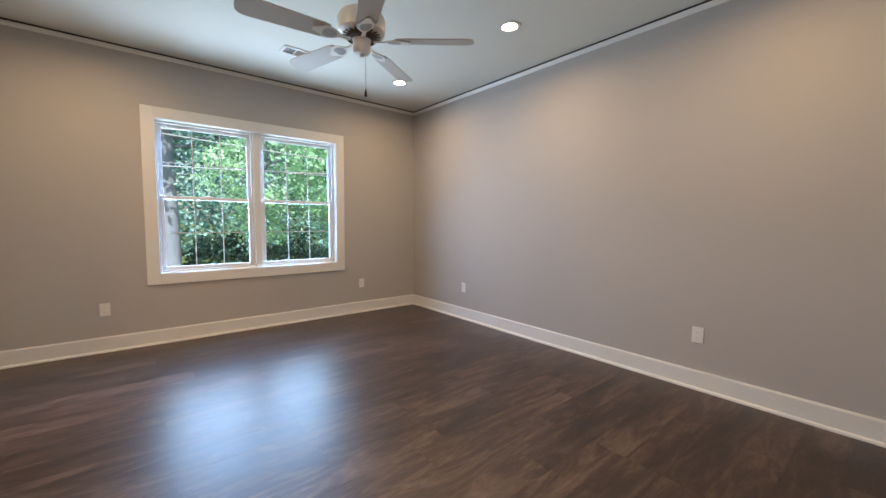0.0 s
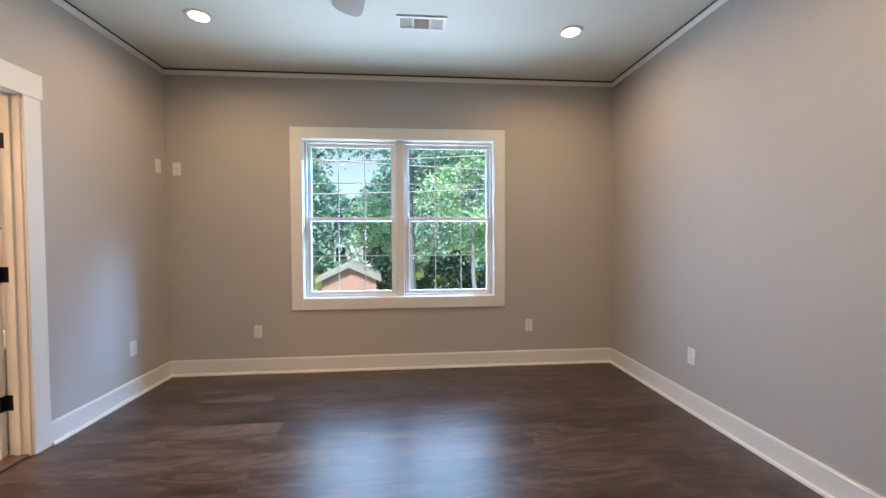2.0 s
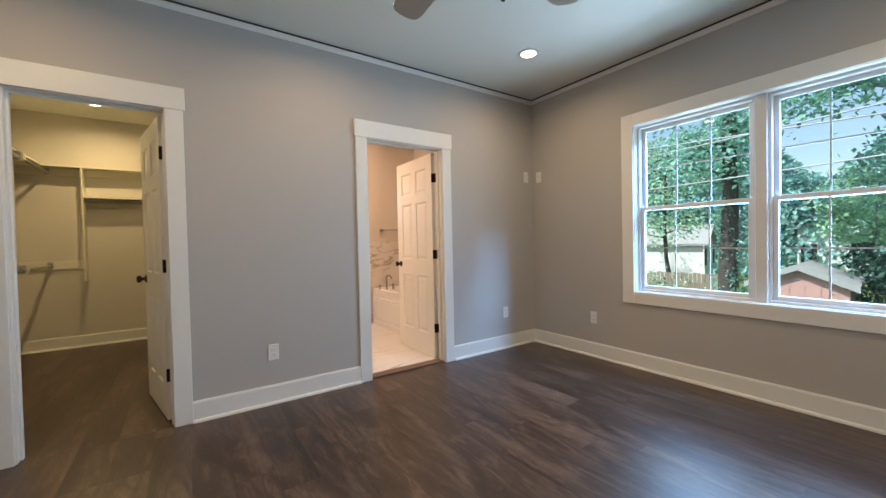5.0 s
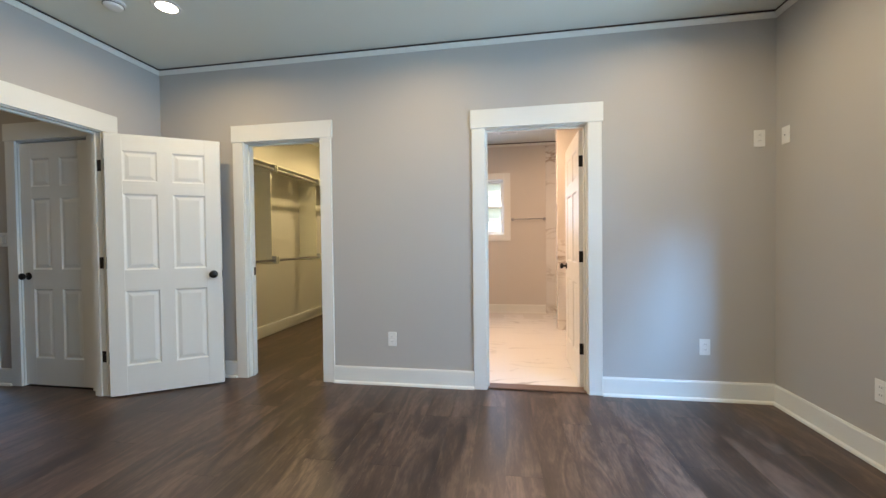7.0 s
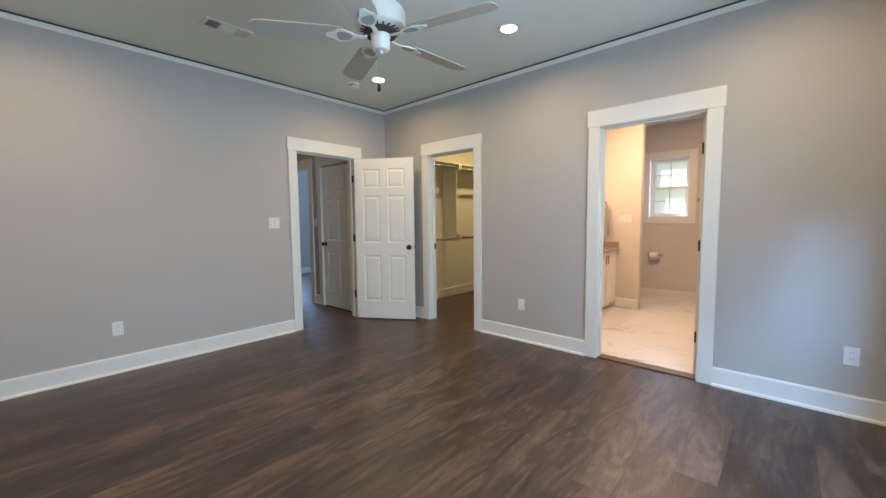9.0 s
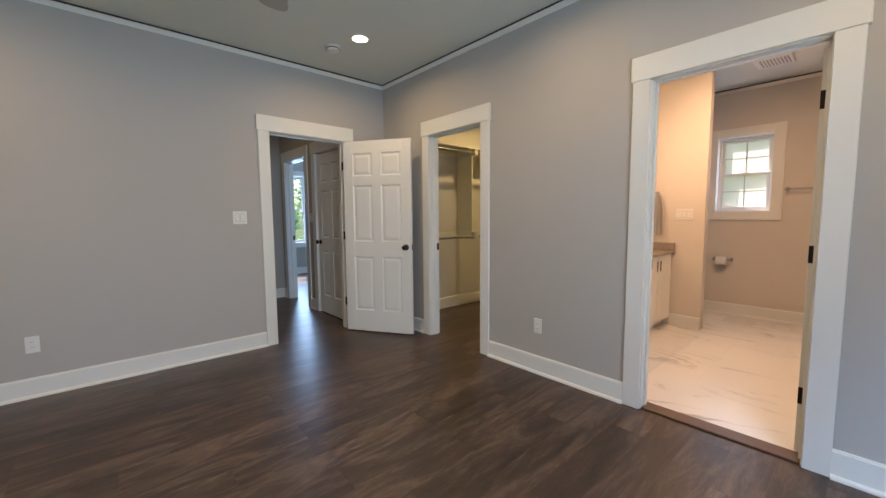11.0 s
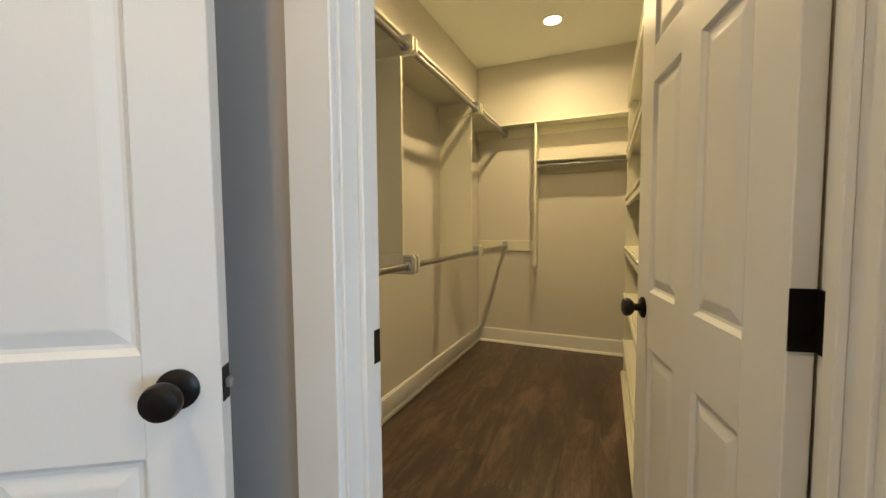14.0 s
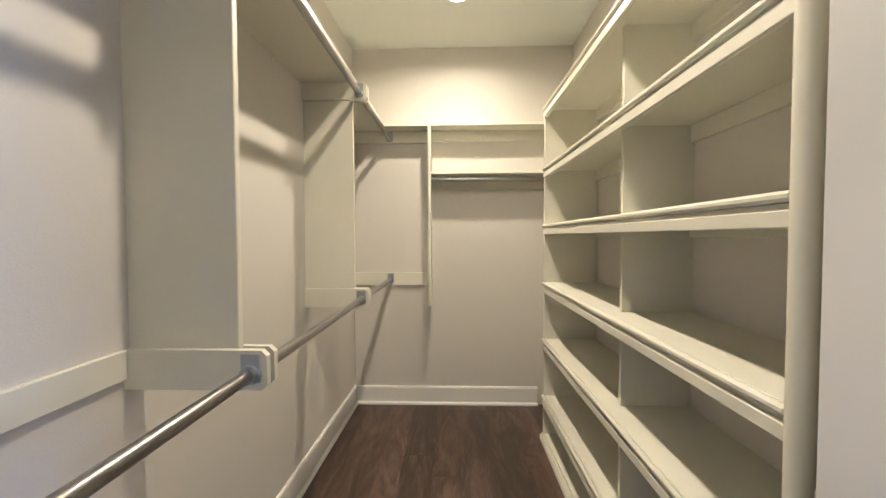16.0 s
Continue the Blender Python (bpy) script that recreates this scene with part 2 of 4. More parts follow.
# Shade of the ceiling gap as a colour; also the dark flywheel.
GAP = mat("gap_shade_flywheel", (0.05, 0.035, 0.03), 0.9, vary=0.2)
CHROME = mat("brushed_steel", (0.38, 0.375, 0.37), 0.32, 1.0, vary=0.06, fine=150, bump=0.006, stretch=(0.3, 6, 6))
ZINC = mat("zinc_socket", (0.42, 0.45, 0.48), 0.35, 0.9, vary=0.1)
FANW = mat("fan_white_metal", (0.72, 0.70, 0.66), 0.35, vary=0.03, bump=0.004)
# White blades, with the shade of their underside put into a duller colour.
BLADE = mat("fan_blade_shaded", (0.44, 0.40, 0.35), 0.5, vary=0.06, stretch=(1, 8, 1), bump=0.01)
LED = glow("led_disc", (1.0, 0.88, 0.70), 11)
DOME = glow("vanity_lamp_glass", (1.0, 0.80, 0.58), 3.0)
BARK_DARK = mat("dark_ivy_bark", (0.065, 0.052, 0.05), 0.95, vary=0.5, scale=4, fine=25, bump=0.2, stretch=(3, 3, 0.7))
TOWEL = mat("white_towel", (0.74, 0.72, 0.69), 0.95, vary=0.06, fine=260, bump=0.12)
GLASS, FROSTED = glass_mat(), frosted_mat()
PLANK = wood_floor_mat()
SUBFLOOR = mat("dark_subfloor", (0.02, 0.014, 0.011), 0.9)
MARBLE, MARBLE_WALL = marble_mat("marble_floor_tile", 0.3, (0.36, 0.325, 0.30, 1)), marble_mat("marble_wall_tile", 0.2, (0.40, 0.32, 0.26, 1))
GROUT = mat("pale_grout", (0.71, 0.68, 0.63), 0.9)
OAKSTRIP = mat("brown_threshold", (0.12, 0.065, 0.04), 0.4, vary=0.15, stretch=(8, 1, 1))
CERAMIC = mat("white_ceramic", (0.80, 0.79, 0.77), 0.12, vary=0.01, bump=0.0)
COUNTER = mat("taupe_counter", (0.30, 0.25, 0.21), 0.25, vary=0.15, scale=25, fine=160)
PAPER = mat("white_paper", (0.8, 0.79, 0.77), 0.9, vary=0.02)
BARK = mat("grey_bark", (0.22, 0.235, 0.31), 0.9, vary=0.4, scale=5, fine=30, bump=0.15, stretch=(3, 3, 0.5))
RED = mat("red_shed_siding", (0.46, 0.25, 0.235), 0.7, vary=0.12, stretch=(6, 6, 0.5))
ROOF = mat("grey_shingle", (0.30, 0.295, 0.31), 0.9, vary=0.2, scale=6)
SIDING = mat("white_siding", (0.72, 0.73, 0.74), 0.6, vary=0.05)
FENCE = mat("weathered_fence", (0.26, 0.20, 0.16), 0.85, vary=0.2, stretch=(6, 6, 0.6))
GRASS = mat("grass_ground", (0.09, 0.13, 0.03), 0.9, vary=0.5, scale=0.6, fine=12, bump=0.1)
CABLE = mat("pale_cable", (0.35, 0.36, 0.38), 0.5)
EXTERIOR = mat("house_siding", (0.5, 0.5, 0.48), 0.7)
# Light ends are brighter than real leaves, to carry the sunlight.
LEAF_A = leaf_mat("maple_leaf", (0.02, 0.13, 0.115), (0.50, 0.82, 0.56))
# Distance haze is put into this bluer leaf colour.
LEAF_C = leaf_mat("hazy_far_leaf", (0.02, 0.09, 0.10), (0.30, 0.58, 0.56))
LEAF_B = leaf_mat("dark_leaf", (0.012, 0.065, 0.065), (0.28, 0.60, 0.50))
# Darker copy of the leaf with understorey shade put into its colour.
LEAF_D = leaf_mat("shaded_leaf", (0.008, 0.025, 0.024), (0.06, 0.14, 0.11))


# ---- builders ----
def box(bm, x0, x1, y0, y1, z0, z1, bevel=0.0, seg=1):
    r = bmesh.ops.create_cube(bm, size=1.0, matrix=Matrix.Translation(((x0 + x1) / 2, (y0 + y1) / 2, (z0 + z1) / 2)) @ Matrix.Diagonal((abs(x1 - x0), abs(y1 - y0), abs(z1 - z0), 1)))
    if bevel:
        edges = list({e for v in r["verts"] for e in v.link_edges})
        bmesh.ops.bevel(bm, geom=edges, offset=bevel, segments=seg, affect="EDGES", clamp_overlap=True)
    return bm


def boxes(*rows, bevel=0.0):
    bm = bmesh.new()
    for r in rows:
        box(bm, *r, bevel=bevel)
    return bm


def lathe(profile, seg=24, m=None, bm=None):
    """A turned solid round z from (radius, height) pairs."""
    bm = bm or bmesh.new()
    m = m or Matrix.Identity(4)
    rings = []
    for r, z in profile:
        rings.append([bm.verts.new(m @ Vector((r * math.cos(2 * math.pi * i / seg), r * math.sin(2 * math.pi * i / seg), z))) for i in range(seg)])
    for a, b in zip(rings, rings[1:]):
        for i in range(seg):
            bm.faces.new((a[i], a[(i + 1) % seg], b[(i + 1) % seg], b[i]))
    bm.faces.new(rings[0][::-1]), bm.faces.new(rings[-1])
    return bm


def tube(a, b, r, seg=14, bm=None):
    a, b = Vector(a), Vector(b)
    m = Matrix.Translation(a) @ (b - a).to_track_quat("Z", "Y").to_matrix().to_4x4()
    return lathe([(r, 0), (r, (b - a).length)], seg, m, bm)


def prism(outline, t0, t1, m=None):
    """An outline of (u, v) pairs in the xz plane, from y = t0 to t1."""
    bm, m = bmesh.new(), m or Matrix.Identity(4)
    a = [bm.verts.new(m @ Vector((u, t0, v))) for u, v in outline]
    b = [bm.verts.new(m @ Vector((u, t1, v))) for u, v in outline]
    k = len(a)
    bm.faces.new(a), bm.faces.new(b[::-1])
    for i in range(k):
        bm.faces.new((a[i], b[i], b[(i + 1) % k], a[(i + 1) % k]))
    return bm


def mesh_of(name, bm, material, smooth=False):
    bmesh.ops.recalc_face_normals(bm, faces=bm.faces[:])
    me = bpy.data.meshes.new(name)
    bm.to_mesh(me)
    bm.free()
    me.materials.append(material)
    if smooth:
        me.shade_smooth()
        me.set_sharp_from_angle(angle=radians(40))
    return me


def part(name, bm, material, parent, label="", smooth=False):
    ob = new(name, mesh_of(name, bm, material, smooth))
    ob.parent = parent
    if label:
        ob["label"] = label
    return ob


def thing(name, m, label, category, group="", kind=""):
    ob = new(name)
    ob.empty_display_size = 0.1
    ob.matrix_basis = m
    return tagged(ob, label, category, group, kind)


def solo(name, bm, material, label, category, group="", kind="", smooth=False):
    return tagged(new(name, mesh_of(name, bm, material, smooth)), label, category, group, kind)


def structure(name, bm, material, label, category, smooth=False):
    return solo(name, bm, material, label, category, kind="structure", smooth=smooth)


# ---- rooms: walls, ceiling, subfloor ----
# bedroom x 0..4.2, y 0..5.0; closet and bath to the west; hall and a further room to the south
TOP = CEIL
HEAD = 2.090  # underside of the wall above a door opening
structure("wall_north", boxes((-0.115, 1.187, NY, NY + 0.15, 0, TOP), (3.018, EX + 0.15, NY, NY + 0.15, 0, TOP),
          (1.187, 3.018, NY, NY + 0.15, 0, 0.677), (1.187, 3.018, NY, NY + 0.15, 2.193, TOP)), GREIGE, "greige painted bedroom wall with a twin window", "wall")
structure("wall_east", boxes((EX, EX + 0.15, -0.115, NY, 0, TOP)), GREIGE, "plain greige painted bedroom wall", "wall")
structure("wall_west", boxes((-0.06, 0, 0, 0.829, 0, TOP), (-0.06, 0, 1.570, 2.938, 0, TOP), (-0.06, 0, 3.737, NY, 0, TOP),
          (-0.06, 0, 0.829, 1.570, HEAD, TOP), (-0.06, 0, 2.938, 3.737, HEAD, TOP)), GREIGE, "greige painted bedroom wall with two doorways", "wall")
structure("wall_south", boxes((-0.115, 0.515, -0.115, 0, 0, TOP), (1.315, EX, -0.115, 0, 0, TOP), (0.515, 1.315, -0.115, 0, HEAD, TOP)),
          GREIGE, "greige painted bedroom wall with the hall doorway", "wall")
structure("closet_wall_east", boxes((-0.115, -0.06, 0, 0.829, 0, TOP), (-0.115, -0.06, 1.570, 1.76, 0, TOP), (-0.115, -0.06, 0.829, 1.570, HEAD, TOP)),
          CREAM_WALL, "off-white closet wall beside the doorway", "wall")
structure("closet_wall_south", prism([(-3.33, -0.11), (-0.115, -0.11), (-0.115, 0.018), (-3.33, 0.060)], 0, TOP, Matrix(((1, 0, 0, 0), (0, 0, 1, 0), (0, 1, 0, 0), (0, 0, 0, 1)))), CREAM_WALL, "off-white painted closet side wall", "wall")
structure("closet_wall_west", boxes((-3.33, -3.215, 0.063, 1.76, 0, TOP)), CREAM_WALL, "off-white painted closet end wall", "wall")
structure("closet_wall_north", boxes((-3.33, -0.115, 1.76, 1.82, 0, TOP)), CREAM_WALL, "off-white closet wall behind the shelves", "wall")
structure("bath_wall_south", boxes((-3.455, -0.115, 1.82, 1.88, 0, TOP)), BATH_WALL, "warm beige bathroom wall", "wall")
structure("bath_wall_east", boxes((-0.115, -0.06, 1.76, 2.938, 0, TOP), (-0.115, -0.06, 3.737, 4.8, 0, TOP), (-0.115, -0.06, 2.938, 3.737, HEAD, TOP)),
          BATH_WALL, "warm beige bathroom wall with the doorway", "wall")
structure("bath_wall_west", boxes((-3.455, -3.3, 1.88, 2.547, 0, TOP), (-3.455, -3.3, 3.108, 4.65, 0, TOP), (-3.455, -3.3, 2.547, 3.108, 0, 1.282), (-3.455, -3.3, 2.547, 3.108, 2.208, TOP)),
          BATH_WALL, "warm beige bathroom wall with a small window", "wall")
structure("bath_wall_north", boxes((-3.455, -0.06, 4.65, 4.8, 0, TOP)), BATH_WALL, "warm beige bathroom wall over the tub", "wall")
structure("bath_partition", boxes((-2.33, -2.22, 1.88, 2.72, 0, TOP), bevel=0.003), BATH_WALL, "beige partition between vanity and toilet", "wall")
structure("hall_wall_west", boxes((0.315, 0.43, -0.232, -0.115, 0, TOP), (0.315, 0.43, -1.302, -0.978, 0, TOP), (0.315, 0.43, -2.27, -2.068, 0, TOP),
          (0.315, 0.43, -0.978, -0.232, HEAD, TOP), (0.315, 0.43, -2.068, -1.302, HEAD, TOP)), GREIGE, "greige hall wall with two doorways", "wall")
structure("hall_wall_south", boxes((0.315, 2.315, -2.385, -2.27, 0, TOP)), GREIGE, "greige hall wall with a thermostat", "wall")
structure("hall_wall_east", boxes((2.2, 2.315, -2.27, -0.115, 0, TOP)), GREIGE, "plain greige hall wall", "wall")
structure("room_wall_north", boxes((-3.1, 0.315, -1.30, -1.18, 0, TOP)), GREIGE, "plain greige wall of the further room", "wall")
structure("room_wall_west", boxes((-3.1, -3.0, -4.75, -1.30, 0, TOP)), GREIGE, "plain greige wall of the further room", "wall")
structure("room_wall_east", boxes((0.315, 0.43, -4.75, -2.385, 0, TOP)), GREIGE, "plain greige wall of the further room", "wall")
structure("room_wall_south", boxes((-3.0, -0.92, -4.75, -4.6, 0, TOP), (0.12, 0.315, -4.75, -4.6, 0, TOP), (-0.92, 0.12, -4.75, -4.6, 0, 0.68), (-0.92, 0.12, -4.75, -4.6, 2.18, TOP)),
          GREIGE, "greige wall of the further room with a window", "wall")
structure("linen_wall", boxes((-0.4, 0.315, -1.18, -1.12, 0, TOP), (-0.46, -0.4, -1.18, -0.03, 0, TOP)), GREIGE, "plain closed cupboard walls behind the hall door", "wall")
structure("ceiling", boxes((-3.6, EX + 0.3, -4.9, NY + 0.35, TOP, TOP + 0.16)), CEILING, "flat painted ceiling", "ceiling")
# Unseen slab added above the ceiling to keep the sun out.
structure("roof", boxes((-3.5, EX + 0.7, -5.2, NY + 0.45, TOP + 0.17, TOP + 0.3)), ROOF, "unseen slab over the rooms that blocks the sun", "roof")


# ---- baseboards and ceiling trim ----
def run(name, x0, y0, x1, y1, profile, material, label, category):
    """A moulding from one point to another; its profile's u goes out to the left of the way, v up."""
    a, b = Vector((x0, y0, 0)), Vector((x1, y1, 0))
    d = (b - a).normalized()
    out = Vector((-d.y, d.x, 0))
    bm = bmesh.new()
    va = [bm.verts.new(a + out * u + Vector((0, 0, v))) for u, v in profile]
    vb = [bm.verts.new(b + out * u + Vector((0, 0, v))) for u, v in profile]
    k = len(profile)
    bm.faces.new(va), bm.faces.new(vb[::-1])
    for i in range(k):
        bm.faces.new((va[i], vb[i], vb[(i + 1) % k], va[(i + 1) % k]))
    return structure(name, bm, material, label, category)


BASE = [(0, 0), (0.015, 0), (0.015, 0.131), (0.011, 0.138), (0.011, 0.142), (0, 0.142)]
SHOE = [(0.0155, 0), (0.032, 0), (0.031, 0.010), (0.026, 0.017), (0.0155, 0.021)]
COVE = [(0, TOP - 0.048), (0.007, TOP - 0.048), (0.010, TOP - 0.040), (0.020, TOP - 0.024), (0.027, TOP - 0.021), (0.027, TOP - 0.016), (0, TOP - 0.016)]
# Solid dark strip that stands in for the shadow above the cove.
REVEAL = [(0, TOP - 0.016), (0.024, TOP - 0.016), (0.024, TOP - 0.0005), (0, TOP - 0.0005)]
RUNS = [
    (EX, 0, EX, NY), (EX, NY, 0, NY),
    (0, NY, 0, 3.827), (0, 2.848, 0, 1.660), (0, 0.739, 0, 0), (0, 0, 0.425, 0), (1.405, 0, EX, 0),
    (-3.215, 0.0585, -0.115, 0.018), (-3.215, 1.50, -3.215, 0.0585),
    (-3.3, 3.75, -3.3, 1.88), (-3.3, 1.88, -2.33, 1.88),
    (0.43, -0.115, 0.43, -0.142), (0.43, -1.068, 0.43, -1.212), (0.43, -2.158, 0.43, -2.27), (0.43, -2.27, 2.2, -2.27), (2.2, -2.27, 2.2, -0.115),
    (-3.0, -4.6, 0.315, -4.6),
]
for x0, y0, x1, y1 in RUNS:
    if abs(x0 - x1) + abs(y0 - y1) > 0.01:
        run("baseboard", x0, y0, x1, y1, BASE, TRIM, "white painted flat baseboard", "baseboard")
        run("shoe_moulding", x0, y0, x1, y1, SHOE, TRIM, "white shoe moulding at the floor", "moulding")
run("partition_baseboard", -2.22, 2.42, -2.22, 2.72, [(-u, v) for u, v in BASE], TRIM, "white baseboard on the bathroom partition", "baseboard")
for x0, y0, x1, y1 in ((EX, 0, EX, NY), (EX, NY, 0, NY), (0, NY, 0, 0), (0, 0, EX, 0), (-3.3, 4.65, -3.3, 1.88), (-0.115, 1.88, -0.115, 4.65), (0.43, -0.115, 0.43, -2.27), (0.43, -2.27, 2.2, -2.27)):
    run("ceiling_trim", x0, y0, x1, y1, COVE, TRIM, "small white cove moulding below the ceiling", "moulding")
    run("ceiling_shadow_strip", x0, y0, x1, y1, REVEAL, GAP, "thin dark strip standing in for the shadowed gap above the moulding", "moulding")


# ---- doorways ----
def door_frame(name, m, w, wall, label, hinge_side=None, strike=None):
    """Local: opening x 0..w, room face at y = 0, wall runs to y = -wall."""
    top, leg, r = 2.072, 0.102, 0.006
    f = thing(name, m, label, "door frame", kind="structure")
    for a, b in ((-r - leg, -r), (w + r, w + r + leg)):
        part("casing_leg", boxes((a, b, 0.0005, 0.019, 0, top + r), bevel=0.0025), TRIM, f)
    part("casing_head", boxes((-r - leg - 0.011, w + r + leg + 0.011, 0.0005, 0.024, top + r, top + 0.152), bevel=0.003), TRIM, f)
    for a, b in ((-0.018, 0), (w, w + 0.018)):
        part("jamb", boxes((a, b, -wall, 0.0005, 0, top), bevel=0.0015), TRIM, f)
    part("head_jamb", boxes((-0.018, w + 0.018, -wall, 0.0005, top, top + 0.0175), bevel=0.0015), TRIM, f)
    s0, s1 = (-0.075, -0.045) if hinge_side and hinge_side[1] == "far" else (-0.072, -0.040)
    for a, b in ((0.0003, 0.012), (w - 0.012, w - 0.0003)):
        part("door_stop", boxes((a, b, s0, s1, 0, top - 0.012), bevel=0.002), TRIM, f)
    part("door_stop", boxes((0.0003, w - 0.0003, s0, s1, top - 0.012, top - 0.0003), bevel=0.002), TRIM, f)
    if strike is not None:
        sx, sy = strike
        out = 0.002 if sx < w / 2 else -0.002
        part("strike_plate", boxes((sx, sx + out, sy - 0.016, sy + 0.016, 0.906, 0.976), bevel=0.0005), BLACK, f, "black metal strike plate")
    if hinge_side:
        hx, side = hinge_side
        y0 = -wall + 0.002 if side == "far" else -0.036
        for z in (0.27, 1.01, 1.77):
            out = 0.0025 if hx < w / 2 else -0.0025
            part("hinge_plate", boxes((hx, hx + out, y0, y0 + 0.036, z, z + 0.089), bevel=0.0008), BLACK, f, "black hinge leaf on the jamb")
    return f


def rotz(x, y, z, deg):
    return pose(x, y, z, 0, 0, deg)


door_frame("door_frame_hall", rotz(0.533, 0, 0, 0), 0.764, 0.115, "white painted flat casing round the open hall doorway", (0.0, "near"), (0.764, -0.02))
door_frame("door_frame_closet", rotz(0, 1.552, 0, -90), 0.705, 0.115, "white painted flat casing round the closet doorway", (0.0, "far"), (0.705, -0.095))
door_frame("door_frame_bath", rotz(0, 3.719, 0, -90), 0.763, 0.115, "white painted flat casing round the bathroom doorway", (0.0, "far"), (0.763, -0.095))
door_frame("door_frame_linen", rotz(0.43, -0.250, 0, -90), 0.710, 0.115, "white painted casing round a closed hall door")
door_frame("door_frame_room", rotz(0.43, -1.320, 0, -90), 0.730, 0.115, "white painted casing round an open hall doorway", None, (0.730, -0.09))


def raised_panel(w, h, t):
    """A raised panel, moulded on both faces, in the xz plane; y from -t to 0."""
    bm = bmesh.new()
    steps = [(0, 0.0), (0.010, -0.008), (0.017, -0.009), (0.040, -0.0035), (0.044, -0.003)]

    def loop(i, y):
        return [bm.verts.new((x, y, z)) for x, z in ((i, i), (w - i, i), (w - i, h - i), (i, h - i))]
    front = [loop(i, d) for i, d in steps]
    back = [loop(i, -t - d) for i, d in steps]
    for loops in (front, back):
        for a, b in zip(loops, loops[1:]):
            for k in range(4):
                bm.faces.new((a[k], a[(k + 1) % 4], b[(k + 1) % 4], b[k]))
        bm.faces.new(loops[-1])
    for k in range(4):
        bm.faces.new((front[0][k], front[0][(k + 1) % 4], back[0][(k + 1) % 4], back[0][k]))
    return bm


KNOB = [(0.032, 0.0), (0.032, 0.004), (0.027, 0.008), (0.013, 0.011), (0.011, 0.020), (0.012, 0.026), (0.020, 0.031), (0.027, 0.040), (0.0285, 0.048), (0.026, 0.056), (0.016, 0.061), (0.004, 0.0625)]


def six_panel_door(m, w, label, pin=0.004):
    """Local: hinge line at x = 0, leaf to x = w, faces y = 0 and y = -0.035."""
    t, h, z0 = 0.035, 2.045, 0.012
    d = thing("panel_door", m, label, "door")
    st = 0.112
    mid = 0.10
    pw = (w - 2 * st - mid) / 2
    levels = [(0.228, 0.59), (0.982, 0.60), (1.68, 0.237)]
    rails, z = [], 0.0
    for a, ph in levels:
        rails.append((z, a))
        z = a + ph
    rails.append((z, h))
    bm = bmesh.new()
    for a, b in ((0.002, st), (w - st, w)):
        box(bm, a, b, -t, 0, z0, z0 + h, bevel=0.0015)
    for a, b in rails:
        box(bm, st, w - st, -t, 0, z0 + a, z0 + b)
    for a, ph in levels:
        box(bm, st + pw, st + pw + mid, -t, 0, z0 + a, z0 + a + ph)
    part("door_leaf", bm, DOORW, d)
    for a, ph in levels:
        for x in (st, st + pw + mid):
            q = part("raised_panel", raised_panel(pw, ph, t), DOORW, d)
            q.location = (x, 0, z0 + a)
    for y, rx in ((0.0, -90), (-t, 90)):
        part("knob", lathe(KNOB, 24, pose(w - 0.062, y, 0.938, rx)), BLACK, d, "dark bronze round knob", True)
    part("latch_plate", boxes((w - 0.0005, w + 0.0015, -t + 0.005, -0.005, 0.910, 0.966)), BLACK, d, "black latch plate")
    part("latch", boxes((w + 0.001, w + 0.011, -t / 2 - 0.006, -t / 2 + 0.006, 0.930, 0.946), bevel=0.002), ZINC, d)
    for z in (0.27, 1.01, 1.77):
        bm = tube((-0.001, pin, z), (-0.001, pin, z + 0.089), 0.0065)
        box(bm, -0.0005, 0.0015, -0.034, 0.0, z, z + 0.089)
        part("hinge", bm, BLACK, d, "black butt hinge")
    return d


six_panel_door(rotz(0.541, 0.050, 0, 122.3), 0.775, "white six-panel door standing open into the bedroom")
six_panel_door(rotz(-0.112, 1.518, 0, 191.5), 0.700, "white six-panel door standing open into the closet", -0.039)
six_panel_door(rotz(-0.121, 3.684, 0, 179.0), 0.755, "white six-panel door standing open into the bathroom", -0.039)
six_panel_door(rotz(0.421, -0.252, 0, -90), 0.706, "closed white six-panel door in the hall")


# ---- windows ----
def sash(parent, x0, x1, y0, y1, z0, z1, cols, rows, glass, bar=0.010):
    s = 0.032
    q = part("sash", boxes((x0, x0 + s, y0, y1, z0, z1), (x1 - s, x1, y0, y1, z0, z1), (x0 + s, x1 - s, y0, y1, z0, z0 + s), (x0 + s, x1 - s, y0, y1, z1 - s, z1), bevel=0.003), VINYL, parent, "white vinyl sash")
    ym = (y0 + y1) / 2
    g = part("pane", boxes((x0 + s - 0.004, x1 - s + 0.004, ym - 0.002, ym + 0.002, z0 + s - 0.004, z1 - s + 0.004)), glass, q, "frosted window glass" if glass == FROSTED else "clear window glass")
    g.visible_shadow = False
    gx0, gx1, gz0, gz1 = x0 + s, x1 - s, z0 + s, z1 - s
    for i in range(1, cols):
        x = gx0 + (gx1 - gx0) * i / cols
        part("muntin", boxes((x - bar / 2, x + bar / 2, ym - 0.0035, ym + 0.0035, gz0, gz1)), GRILLE, q)
    for j in range(1, rows):
        z = gz0 + (gz1 - gz0) * j / rows
        part("muntin", boxes((gx0, gx1, ym - 0.0032, ym + 0.0032, z - bar / 2, z + bar / 2)), GRILLE, q)


